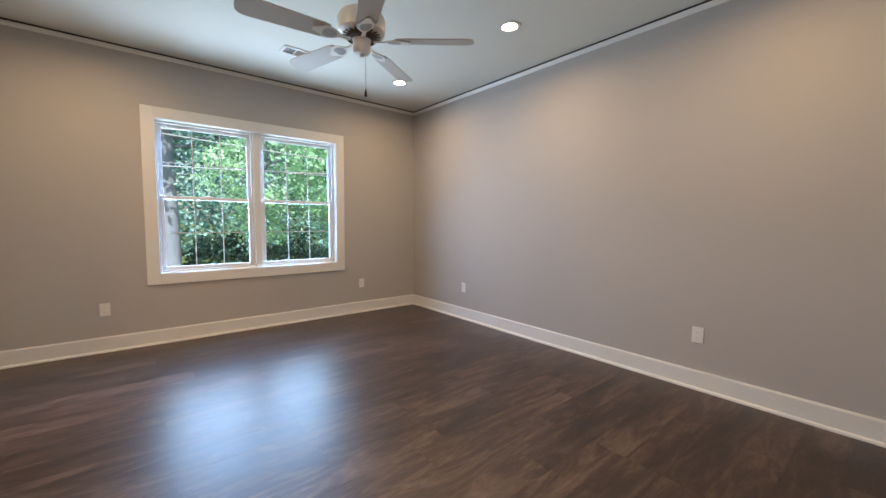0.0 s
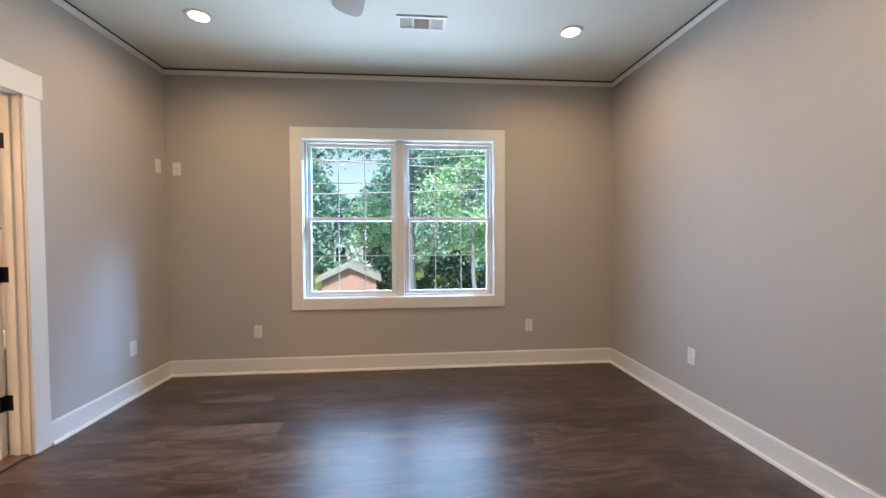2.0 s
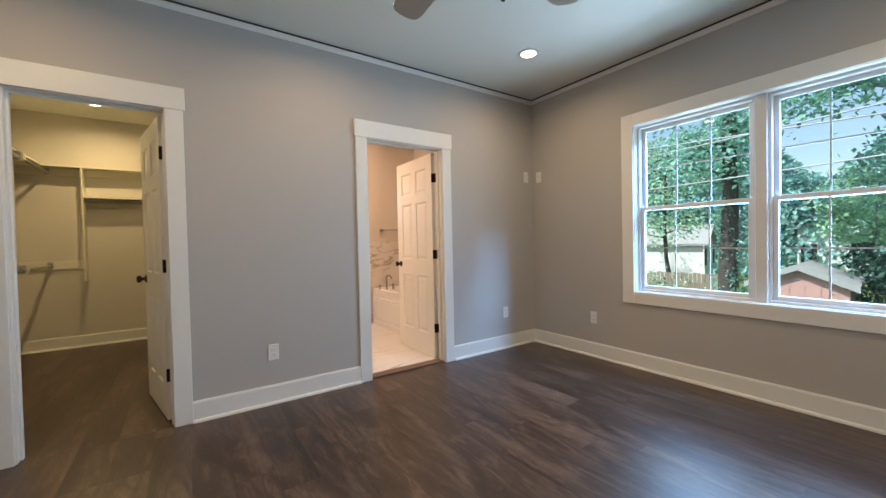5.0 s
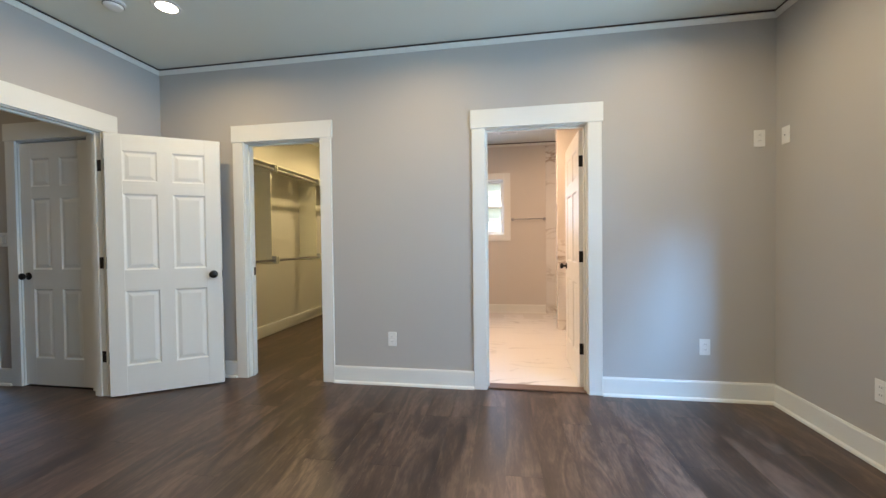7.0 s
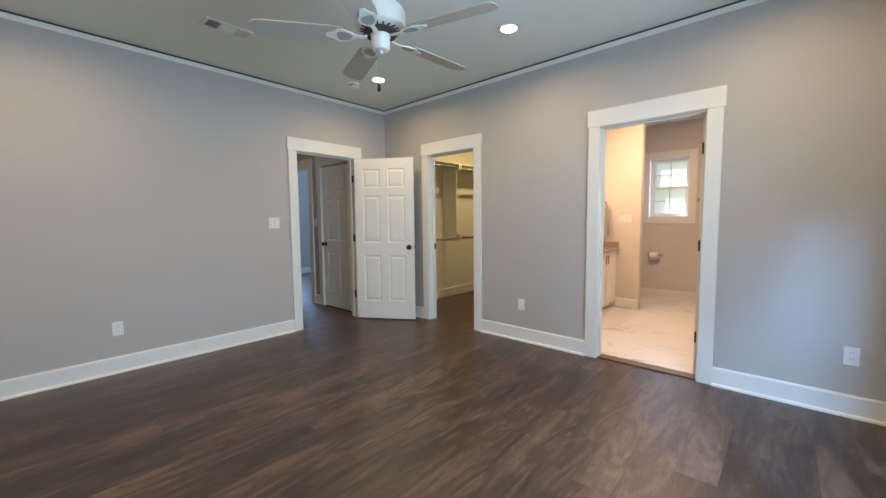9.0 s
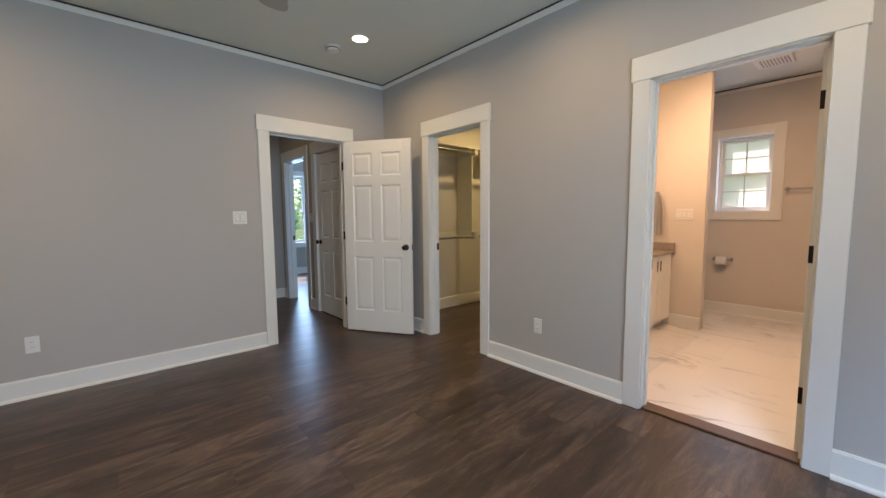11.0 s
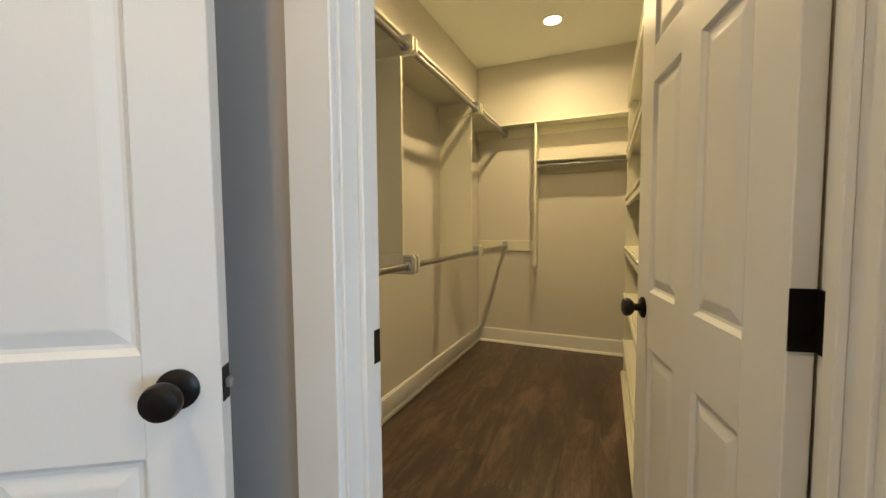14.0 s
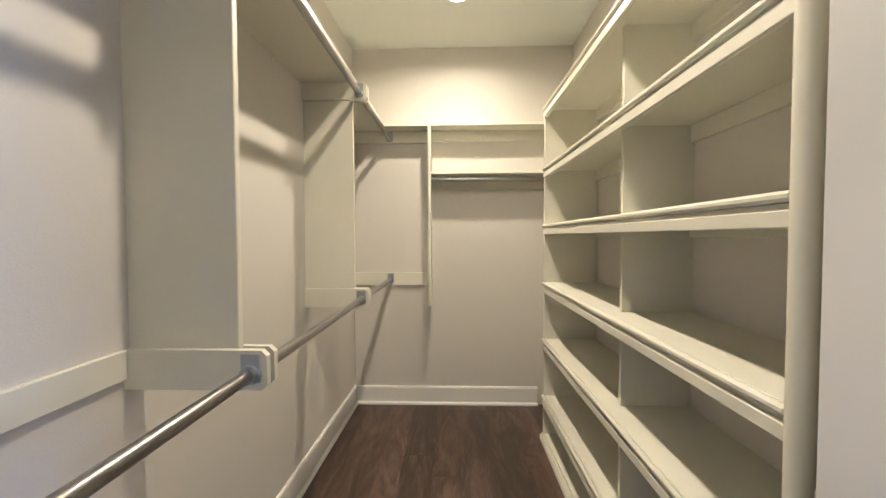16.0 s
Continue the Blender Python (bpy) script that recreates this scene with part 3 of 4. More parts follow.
def window(name, m, w, h, units, cols, rows, label, wall=0.15, cas=0.11, glass=GLASS):
    """Local: opening x 0..w, z 0..h, room face at y = 0, the wall runs to y = wall."""
    f = thing(name, m, label, "window", kind="structure")
    for a, b in ((-cas, -0.004), (w + 0.004, w + cas)):
        part("casing_side", boxes((a, b, -0.019, -0.0005, -cas, h + cas), bevel=0.0025), TRIM, f)
    for a, b in ((-cas, -0.004), (h + 0.004, h + cas)):
        part("casing_rail", boxes((-0.004, w + 0.004, -0.0185, -0.0005, a, b), bevel=0.0025), TRIM, f)
    jd = 0.018
    for r in ((-jd, 0, -0.0005, wall, -jd, h + jd), (w, w + jd, -0.0005, wall, -jd, h + jd)):
        part("window_jamb", boxes(r), TRIM, f)
    part("window_sill", boxes((0, w, -0.0005, wall, -jd, 0)), TRIM, f)
    part("window_head", boxes((0, w, -0.0005, wall, h, h + jd)), TRIM, f)
    mull = 0.07
    uw = (w - mull * (units - 1)) / units
    for i in range(units):
        x0 = i * (uw + mull)
        fr = 0.020
        part("window_frame", boxes((x0, x0 + fr, 0.055, wall, 0, h), (x0 + uw - fr, x0 + uw, 0.055, wall, 0, h), (x0 + fr, x0 + uw - fr, 0.055, wall, 0, fr), (x0 + fr, x0 + uw - fr, 0.055, wall, h - fr, h), bevel=0.002), VINYL, f, "white vinyl window frame")
        mz = h / 2
        sash(f, x0 + fr, x0 + uw - fr, 0.102, 0.128, mz - 0.018, h - fr, cols, rows, glass)
        sash(f, x0 + fr, x0 + uw - fr, 0.070, 0.096, fr, mz + 0.018, cols, rows, glass)
        part("sash_lock", boxes((x0 + uw / 2 - 0.03, x0 + uw / 2 + 0.03, 0.072, 0.09, mz + 0.018, mz + 0.028), bevel=0.003), VINYL, f)
        if i:
            part("window_mullion", boxes((x0 - mull, x0, 0.03, wall, 0, h), bevel=0.003), TRIM, f)
    return f


window("window_north", rotz(1.205, NY, 0.695, 0), 1.795, 1.480, 2, 3, 2, "white twin double-hung window with grilles, trees outside")
window("window_bath", rotz(-3.3, 2.565, 1.300, 90), 0.525, 0.890, 1, 2, 2, "small white double-hung bathroom window with grilles", wall=0.155, glass=FROSTED)
window("window_room", rotz(0.10, -4.6, 0.70, 180), 1.0, 1.46, 1, 3, 2, "white double-hung window in the further room")


# ---- bedroom things ----
def downlight(x, y):
    d = thing("recessed_downlight", pose(x, y, TOP), "round white recessed ceiling light, switched on", "ceiling light", "recessed ceiling lights")
    bm = bmesh.new()
    prof = [(0.062, -0.0005), (0.088, -0.0005), (0.086, -0.006), (0.070, -0.009), (0.062, -0.006)]
    rings = [[bm.verts.new((r * math.cos(a * math.pi / 16), r * math.sin(a * math.pi / 16), z)) for a in range(32)] for r, z in prof]
    for a, b in zip(rings, rings[1:] + rings[:1]):
        for i in range(32):
            bm.faces.new((a[i], a[(i + 1) % 32], b[(i + 1) % 32], b[i]))
    part("trim_ring", bm, FANW, d, "white trim ring", True)
    part("diffuser", lathe([(0.062, -0.005), (0.062, -0.001)], 32), LED, d, "glowing diffuser")
    return d


first = downlight(*LAMPS[0])
for lx, ly in LAMPS[1:]:
    copy_thing(first, pose(lx, ly, TOP))
# Closet fittings, then two added unseen ones for the hall and bath lamps.
for lx, ly in CLOSET_LAMPS + [(1.45, -1.25), (-1.55, 3.15)]:
    copy_thing(first, pose(lx, ly, TOP))


def wall_plate(m, kind, label, group=""):
    """Local: plate in the xz plane, its face towards -y."""
    w = {"outlet": 0.073, "blank": 0.073, "switch": 0.118, "triple": 0.165}[kind]
    p = thing("wall_outlet" if kind == "outlet" else "wall_plate" if kind == "blank" else "light_switch", m, label, "outlet" if kind == "outlet" else "wall plate" if kind == "blank" else "switch", group)
    part("plate", boxes((-w / 2, w / 2, -0.006, -0.0005, -0.059, 0.059), bevel=0.0025), PLASTIC, p)
    if kind == "outlet":
        for z in (-0.02, 0.02):
            part("socket", boxes((-0.017, 0.017, -0.0085, -0.0055, z - 0.014, z + 0.014), bevel=0.002), PLASTIC, p)
            for x in (-0.006, 0.006):
                part("slot", boxes((x - 0.001, x + 0.001, -0.0089, -0.0084, z - 0.002, z + 0.007)), SLOT, p)
    elif kind == "blank":
        part("jack", boxes((-0.010, 0.010, -0.009, -0.0055, -0.010, 0.010), bevel=0.002), PLASTIC, p)
        part("jack_hole", lathe([(0.004, 0), (0.004, 0.001)], 12, pose(0, -0.0092, 0, 90)), SLOT, p)
    else:
        k = 2 if kind == "switch" else 3
        for i in range(k):
            x = (i - (k - 1) / 2) * 0.046
            bm = prism([(x - 0.0165, -0.033), (x + 0.0165, -0.033), (x + 0.0165, 0.033), (x - 0.0165, 0.033)], -0.009, -0.0055)
            part("rocker_gap", boxes((x - 0.0185, x + 0.0185, -0.0064, -0.0057, -0.035, 0.035)), SEAMGREY, p)
            part("rocker", bm, PLASTIC, p)
            part("rocker_edge", boxes((x - 0.015, x + 0.015, -0.0105, -0.0088, -0.033, -0.004), bevel=0.001), PLASTIC, p)
    return p


OUT = wall_plate(rotz(0.78, NY, 0.392, 0), "outlet", "white duplex outlet low on the greige wall", "wall outlets")
for px, py, pz, deg in ((3.352, NY, 0.392, 0), (EX, 3.898, 0.398, -90), (EX, 1.342, 0.405, -90), (0, 2.169, 0.383, 90), (0, 4.540, 0.392, 90), (2.961, 0, 0.378, 180)):
    copy_thing(OUT, rotz(px, py, pz, deg))
wall_plate(rotz(0, 4.892, 1.894, 90), "outlet", "white outlet high on the wall for a television", "television plates")
wall_plate(rotz(0.098, NY, 1.887, 0), "blank", "white cable jack plate high on the wall", "television plates")
wall_plate(rotz(1.590, 0, 1.259, 180), "switch", "white double rocker switch beside the hall doorway")
wall_plate(rotz(0.43, -1.14, 1.25, 90), "switch", "white rocker switch in the hall")
wall_plate(rotz(-2.22, 2.525, 1.262, 90), "triple", "white triple rocker switch on the bathroom partition")


def smoke_detector(x, y):
    s = thing("smoke_detector", pose(x, y, TOP), "small round white smoke detector on the ceiling", "smoke detector")
    part("base", lathe([(0.060, -0.014), (0.066, -0.010), (0.066, -0.0005)], 32), PLASTIC, s, "", True)
    part("cover", lathe([(0.030, -0.040), (0.046, -0.037), (0.054, -0.026), (0.055, -0.0145)], 32), PLASTIC, s, "", True)
    part("vent_ring", lathe([(0.0555, -0.024), (0.0575, -0.023), (0.0575, -0.019), (0.0555, -0.018)], 32), SLOT, s)


smoke_detector(0.90, 0.585)


def ceiling_vent(x, y):
    v = thing("ceiling_vent", pose(x, y, TOP), "white three-way metal air register in the ceiling", "vent", "ceiling air registers")
    w, d = 0.175, 0.085
    part("backing", boxes((-w + 0.02, w - 0.02, -d + 0.02, d - 0.02, -0.0025, -0.0005)), SLOT, v, "dark duct opening")
    part("frame", boxes((-w, w, -d, -d + 0.024, -0.010, -0.0005), (-w, w, d - 0.024, d, -0.010, -0.0005), (-w, -w + 0.024, -d + 0.024, d - 0.024, -0.010, -0.0005), (w - 0.024, w, -d + 0.024, d - 0.024, -0.010, -0.0005),
                        (-0.062, -0.052, -d + 0.024, d - 0.024, -0.010, -0.003), (0.052, 0.062, -d + 0.024, d - 0.024, -0.010, -0.003), bevel=0.0015), FANW, v, "white metal frame")
    for i in range(8):
        for s in (-1, 1):
            q = part("slat", boxes((-0.0055, 0.0055, -d + 0.024, d - 0.024, -0.0006, 0.0006)), FANW, v)
            q.matrix_basis = pose(s * (0.068 + i * 0.0115), 0, -0.0075, 0, s * 40, 0)
    for i in range(10):
        q = part("slat", boxes((-0.052, 0.052, -0.0055, 0.0055, -0.0006, 0.0006)), FANW, v)
        q.matrix_basis = pose(0, -0.055 + i * 0.0122, -0.0075, -40, 0, 0)
    return v


vent = ceiling_vent(2.29, 4.10)
copy_thing(vent, rotz(2.285, 0.89, TOP, 180))


def ceiling_fan(x, y, turn):
    f = thing("ceiling_fan", rotz(x, y, TOP, turn), "white five-blade ceiling fan with vented motor and pull chain", "ceiling fan")
    part("canopy", lathe([(0.025, -0.075), (0.045, -0.06), (0.068, -0.025), (0.07, -0.0005)], 32), FANW, f, "", True)
    part("downrod", tube((0, 0, -0.36), (0, 0, -0.07), 0.013), FANW, f)
    part("motor_housing", lathe([(0.06, -0.48), (0.118, -0.475), (0.135, -0.46), (0.138, -0.39), (0.125, -0.365), (0.05, -0.345), (0.03, -0.33)], 40), FANW, f, "white motor housing", True)
    for i in range(20):
        q = part("vent_slot", boxes((-0.004, 0.004, -0.001, 0.004, -0.014, 0.014), bevel=0.0008), SLOT, f)
        a = i * math.pi / 10
        q.matrix_basis = pose(0.1345 * math.cos(a), 0.1345 * math.sin(a), -0.425, 0, 0, math.degrees(a) + 90)
    for i in range(20):
        q = part("vent_slot", boxes((0.07, 0.108, -0.004, 0.004, -0.4825, -0.4755)), SLOT, f)
        q.matrix_basis = pose(0, 0, 0.002, 0, 0, i * 18 + 9)
    part("flywheel", lathe([(0.085, -0.502), (0.088, -0.498), (0.088, -0.482), (0.085, -0.48)], 32), GAP, f, "dark flywheel")
    part("switch_housing", lathe([(0.020, -0.585), (0.042, -0.58), (0.050, -0.565), (0.052, -0.51), (0.056, -0.502)], 32), FANW, f, "", True)
    part("finial", lathe([(0.004, -0.6), (0.011, -0.595), (0.012, -0.584)], 16), FANW, f, "", True)
    out = [(0.20, -0.052), (0.24, -0.060), (0.60, -0.070), (0.635, -0.064), (0.655, -0.045), (0.662, -0.015), (0.662, 0.015), (0.655, 0.045), (0.635, 0.064), (0.60, 0.070), (0.24, 0.060), (0.20, 0.052)]
    for i in range(5):
        spin = pose(0, 0, -0.502, 0, 0, i * 72)
        bm = prism(out, -0.003, 0.003, Matrix.Rotation(radians(90), 4, "X") @ Matrix.Identity(4))
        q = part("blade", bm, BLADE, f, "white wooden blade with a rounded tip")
        q.matrix_basis = spin @ pose(0, 0, -0.004, 12, 0, 0)
        half = [(0.07, 0.012), (0.13, 0.010), (0.155, 0.030), (0.19, 0.046), (0.225, 0.046), (0.245, 0.028), (0.285, 0.012)]
        inner = [(0.150, 0.010), (0.168, 0.026), (0.195, 0.034), (0.218, 0.032), (0.230, 0.016)]
        iron = prism(half + [(u, -v) for u, v in reversed(half)], -0.003, 0.003, Matrix.Rotation(radians(90), 4, "X"))
        eye = part("iron_opening", prism(inner + [(u, -v) for u, v in reversed(inner)], -0.0036, 0.0036, Matrix.Rotation(radians(90), 4, "X")), SEAMGREY, f)
        eye.matrix_basis = spin @ pose(0, 0, -0.011, 12, 0, 0)
        q = part("blade_iron", iron, FANW, f, "scrolled white blade bracket", True)
        q.matrix_basis = spin @ pose(0, 0, -0.011, 12, 0, 0)
    chain = part("pull_chain", tube((0.045, 0, -0.77), (0.045, 0, -0.565), 0.0014, 6), ZINC, f, "thin beaded pull chain")
    part("pull_bell", lathe([(0.004, -0.812), (0.009, -0.806), (0.008, -0.788), (0.002, -0.762)], 12, pose(0.045, 0, 0)), BLACK, f, "dark chain pull", True)


ceiling_fan(2.09, 2.505, 33)


# ---- closet things ----
SW, DEP, P1, P2, FAR = 0.030, 0.305, -1.18, -2.285, -3.215
SHT = 2.160


solo("side_shelf", boxes((FAR, -0.116, 0.0, SW + DEP, SHT - 0.019, SHT), bevel=0.004), SHELF, "long white painted top shelf on the closet side wall", "shelf")
solo("end_shelf", prism([(SW + DEP + 0.001, 0), (1.759, 0), (1.759, 0.16), (1.38, 0.16), (SW + DEP + 0.001, 0.16)], SHT - 0.019, SHT, Matrix(((0, 0, 1, FAR + 0.001), (1, 0, 0, 0), (0, 1, 0, 0), (0, 0, 0, 1)))), SHELF, "white painted top shelf on the closet end wall", "shelf")


def closet_panel(x):
    p = thing("closet_divider", pose(x, 0, 0), "white painted hanging divider panel with rod supports", "closet panel", "closet dividers")
    part("panel", boxes((-0.010, 0.010, 0.0, 0.314, 0.940, SHT - 0.0195), bevel=0.002), SHELF, p)
    for z0, z1 in ((0.945, 1.045), (2.050, 2.1405)):
        y1 = SW + DEP + 0.058
        prof = [(0.0, z0), (y1 - 0.014, z0), (y1, z0 + 0.014), (y1, z1 - 0.014), (y1 - 0.014, z1), (0.0, z1)]
        for t0, t1 in ((0.0105, 0.0285), (-0.0285, -0.0105)):
            bm = prism(prof, t0, t1, Matrix(((0, 1, 0, 0), (1, 0, 0, 0), (0, 0, 1, 0), (0, 0, 0, 1))))
            part("rod_support", bm, SHELF, p, "white board with clipped corners")
    return p


closet_panel(P1)
closet_panel(P2)
for z0, z1 in ((0.945, 1.045), (2.050, 2.1405)):
    solo("wall_cleat", boxes((P1 + 0.0290, -0.116, 0.018, 0.042, z1 - 0.074, z1), bevel=0.002), SHELF, "white painted cleat board on the closet wall", "cleat", "closet cleats")
    solo("wall_cleat", boxes((FAR + 0.0005, FAR + 0.018, 0.062, 0.659, z0, z1), bevel=0.002), SHELF, "white painted cleat board on the closet wall", "cleat", "closet cleats")
RY = SW + DEP + 0.018


def closet_rod(a, b, label):
    d = (Vector(b) - Vector(a)).normalized()
    r = thing("closet_rod", Matrix.Translation(a), label, "closet rod", "closet hanging rods")
    o = Vector(a)
    part("rod", tube((0, 0, 0), Vector(b) - o, 0.016, 18), CHROME, r, "shiny metal rod", True)
    for e, s in ((Vector(a), 1), (Vector(b), -1)):
        q = e - o
        m = Matrix.Translation(q) @ (d * s).to_track_quat("Z", "Y").to_matrix().to_4x4()
        bm = lathe([(0.026, 0.0), (0.026, 0.003), (0.0205, 0.006), (0.0205, 0.024), (0.0165, 0.024)], 20, m)
        up = Vector((0, 0, 1))
        side = d.cross(up)
        c0, c1 = q + side * 0.024 - up * 0.02, q - side * 0.024 + up * 0.05 + d * s * 0.004
        box(bm, *[v for k in range(3) for v in sorted((c0[k], c1[k]))], bevel=0.001)
        part("rod_socket", bm, ZINC, r, "zinc rod socket plate", True)
    return r


for z in (0.987, 2.084):
    closet_rod((-0.1165, RY, z), (P1 + 0.029, RY, z), "shiny metal hanging rod along the closet wall")
    closet_rod((P1 - 0.029, RY, z), (P2 + 0.029, RY, z), "shiny metal hanging rod between two dividers")
    closet_rod((P2 - 0.029, RY, z), (FAR + 0.0185, RY, z), "shiny metal hanging rod ending at the closet end wall")

# end wall: hanging board, lower shelf with rod
DIVY = 0.670
bm = prism([(FAR + 0.001, 0.86), (FAR + 0.06, 0.80), (FAR + 0.15, 0.80), (FAR + 0.155, 0.81), (FAR + 0.155, SHT - 0.0195), (FAR + 0.001, SHT - 0.0195)], DIVY - 0.010, DIVY + 0.010)
solo("end_divider", bm, SHELF, "white painted divider board on the closet end wall", "closet panel")
solo("end_lower_shelf", boxes((FAR + 0.001, FAR + 0.165, DIVY + 0.0105, 1.759, 1.785, 1.805), bevel=0.003), SHELF, "short white shelf over a hanging rod", "shelf")
solo("shelf_cleat", boxes((FAR + 0.0005, FAR + 0.017, DIVY + 0.0105, 1.759, 2.060, 2.1405), bevel=0.002), SHELF, "white cleat below the closet top shelf", "cleat")
solo("shelf_cleat", boxes((FAR + 0.0005, FAR + 0.017, DIVY + 0.0105, 1.759, 1.685, 1.7845), bevel=0.002), SHELF, "white cleat below the short closet shelf", "cleat")
closet_rod((FAR + 0.125, DIVY + 0.0105, 1.752), (FAR + 0.125, 1.759, 1.752), "shiny metal hanging rod below the short shelf")


def shoe_tower(x0, x1, y0, y1):
    t = thing("shelf_tower", pose((x0 + x1) / 2, (y0 + y1) / 2, 0), "tall white built-in closet shelving, all shelves empty", "shelving unit")
    cx, cy = (x0 + x1) / 2, (y0 + y1) / 2
    a, b, c, d = x0 - cx, x1 - cx, y0 - cy, y1 - cy
    for xa in (a, b - 0.02):
        part("side_panel", boxes((xa, xa + 0.02, c + 0.006, d, 0, 2.122), bevel=0.002), SHELF, t)
    part("post", tube((b - 0.012, c + 0.002, 0.0), (b - 0.012, c + 0.002, 2.135), 0.021, 20), SHELF, t, "rounded white edge moulding", True)
    zs = [0.050, 0.300, 0.668, 1.032, 1.400, 1.757, 2.135]
    for z in zs:
        part("shelf", boxes((a + 0.0205, b - 0.0205, c + 0.012, d, z - 0.019, z - 0.001), bevel=0.001), SHELF, t)
        bm = boxes((a + 0.0005, b - 0.034, c - 0.006, c + 0.0115, z - 0.019, z), bevel=0.006)
        part("shelf_nosing", bm, SHELF, t, "rounded white shelf nosing")
        if z > 0.1:
            part("shelf_apron", boxes((a + 0.0205, b - 0.034, c + 0.010, c + 0.022, z - 0.064, z - 0.0205), bevel=0.002), SHELF, t)
            part("apron_bead", boxes((a + 0.0205, b - 0.034, c - 0.002, c + 0.0095, z - 0.064, z - 0.033), bevel=0.002), SHELF, t)
    for z0, z1 in zip(zs, zs[1:]):
        part("upright", boxes((0.051, 0.069, c + 0.075, d, z0 - 0.0005, z1 - 0.0195)), SHELF, t)
        part("back_cleat", boxes((a + 0.0205, b - 0.0205, d - 0.016, d, z1 - 0.085, z1 - 0.0195), bevel=0.002), SHELF, t)
    part("toe_moulding", boxes((a - 0.01, b - 0.034, c - 0.012, c + 0.010, 0.0, 0.034), bevel=0.004), SHELF, t)


shoe_tower(-2.697, -0.86, 1.42, 1.7595)

# ---- bathroom things ----
def vanity():
    v = thing("bathroom_vanity", pose(-1.418, 2.1, 0), "white vanity cabinet with dark pulls below a taupe counter", "vanity")
    part("body", boxes((-0.8, 0.8, -0.2195, 0.30, 0.09, 0.83), bevel=0.002), TRIM, v)
    part("toe_kick", boxes((-0.8, 0.8, -0.2195, 0.24, 0, 0.09)), TRIM, v)
    for i in range(4):
        x = -0.79 + i * 0.397
        d = part("door", boxes((x, x + 0.388, 0.3005, 0.32, 0.10, 0.82), bevel=0.003), TRIM, v)
        part("pull", tube((x + (0.04 if i % 2 else 0.35), 0.332, 0.66), (x + (0.04 if i % 2 else 0.35), 0.332, 0.77), 0.005, 10), BLACK, d, "black bar pull")


vanity()
solo("vanity_counter", boxes((-2.2195, -0.69, 1.8805, 2.450, 0.8305, 0.862), (-2.2195, -2.200, 1.8805, 2.450, 0.8625, 0.945), bevel=0.004), COUNTER, "taupe stone vanity counter with a backsplash", "counter")


def toilet(x, y):
    t = thing("toilet", pose(x, y, 0), "white ceramic toilet behind the partition", "toilet")
    bm = lathe([(0.10, 0.0), (0.11, 0.02), (0.09, 0.15), (0.13, 0.28), (0.185, 0.37), (0.19, 0.40), (0.15, 0.40)], 28, Matrix.Translation((0, 0.42, 0)) @ Matrix.Diagonal((1, 1.3, 1, 1)))
    part("bowl", bm, CERAMIC, t, "", True)
    part("seat", lathe([(0.19, 0.0), (0.195, 0.012), (0.18, 0.028), (0.05, 0.032)], 28, Matrix.Translation((0, 0.42, 0.402)) @ Matrix.Diagonal((1, 1.3, 1, 1))), CERAMIC, t, "closed white lid", True)
    part("tank", boxes((-0.21, 0.21, 0.002, 0.18, 0.38, 0.74), bevel=0.02), CERAMIC, t)
    part("tank_lid", boxes((-0.22, 0.22, 0.001, 0.19, 0.74, 0.775), bevel=0.01), CERAMIC, t)


toilet(-2.82, 1.88)


def paper_holder():
    h = thing("toilet_paper_holder", pose(-3.3, 2.670, 0.692), "chrome holder with a white toilet paper roll", "paper holder")
    for y in (-0.085, 0.085):
        part("post", tube((0.0005, y, 0), (0.075, y, 0), 0.011), CHROME, h, "", True)
        part("flange", lathe([(0.024, 0.0005), (0.022, 0.008)], 18, pose(0, y, 0, 0, 90, 0)), CHROME, h, "", True)
    part("bar", tube((0.068, -0.085, 0), (0.068, 0.085, 0), 0.007), CHROME, h, "", True)
    part("paper_roll", tube((0.068, -0.055, -0.012), (0.068, 0.055, -0.012), 0.052, 28), PAPER, h, "white paper roll", True)


paper_holder()


def towel_bar(y0, y1, z, x, label):
    h = thing("towel_bar", pose(x, (y0 + y1) / 2, z), label, "towel bar")
    w = (y1 - y0) / 2
    for y in (-w, w):
        part("post", tube((0.0005, y, 0), (0.07, y, 0), 0.012), CHROME, h, "", True)
        part("flange", lathe([(0.026, 0.0005), (0.023, 0.009)], 18, pose(0, y, 0, 0, 90, 0)), CHROME, h, "", True)
    part("bar", tube((0.062, -w, 0), (0.062, w, 0), 0.008), CHROME, h, "", True)


towel_bar(3.235, 3.74, 1.54, -3.3, "chrome towel bar beside the bathroom window")


def exhaust_fan(x, y):
    b = thing("exhaust_fan", rotz(x, y, TOP, 0), "white bathroom exhaust fan cover in the ceiling", "exhaust fan")
    part("cover", boxes((-0.15, 0.15, -0.15, 0.15, -0.018, -0.0005), bevel=0.008), PLASTIC, b)
    for i in range(9):
        part("louvre", boxes((-0.12, 0.12, -0.108 + i * 0.026, -0.100 + i * 0.026, -0.024, -0.0175), bevel=0.002), PLASTIC, b)
        part("slot", boxes((-0.12, 0.12, -0.098 + i * 0.026, -0.086 + i * 0.026, -0.0188, -0.0179)), SEAMGREY, b)


exhaust_fan(-2.535, 3.155)


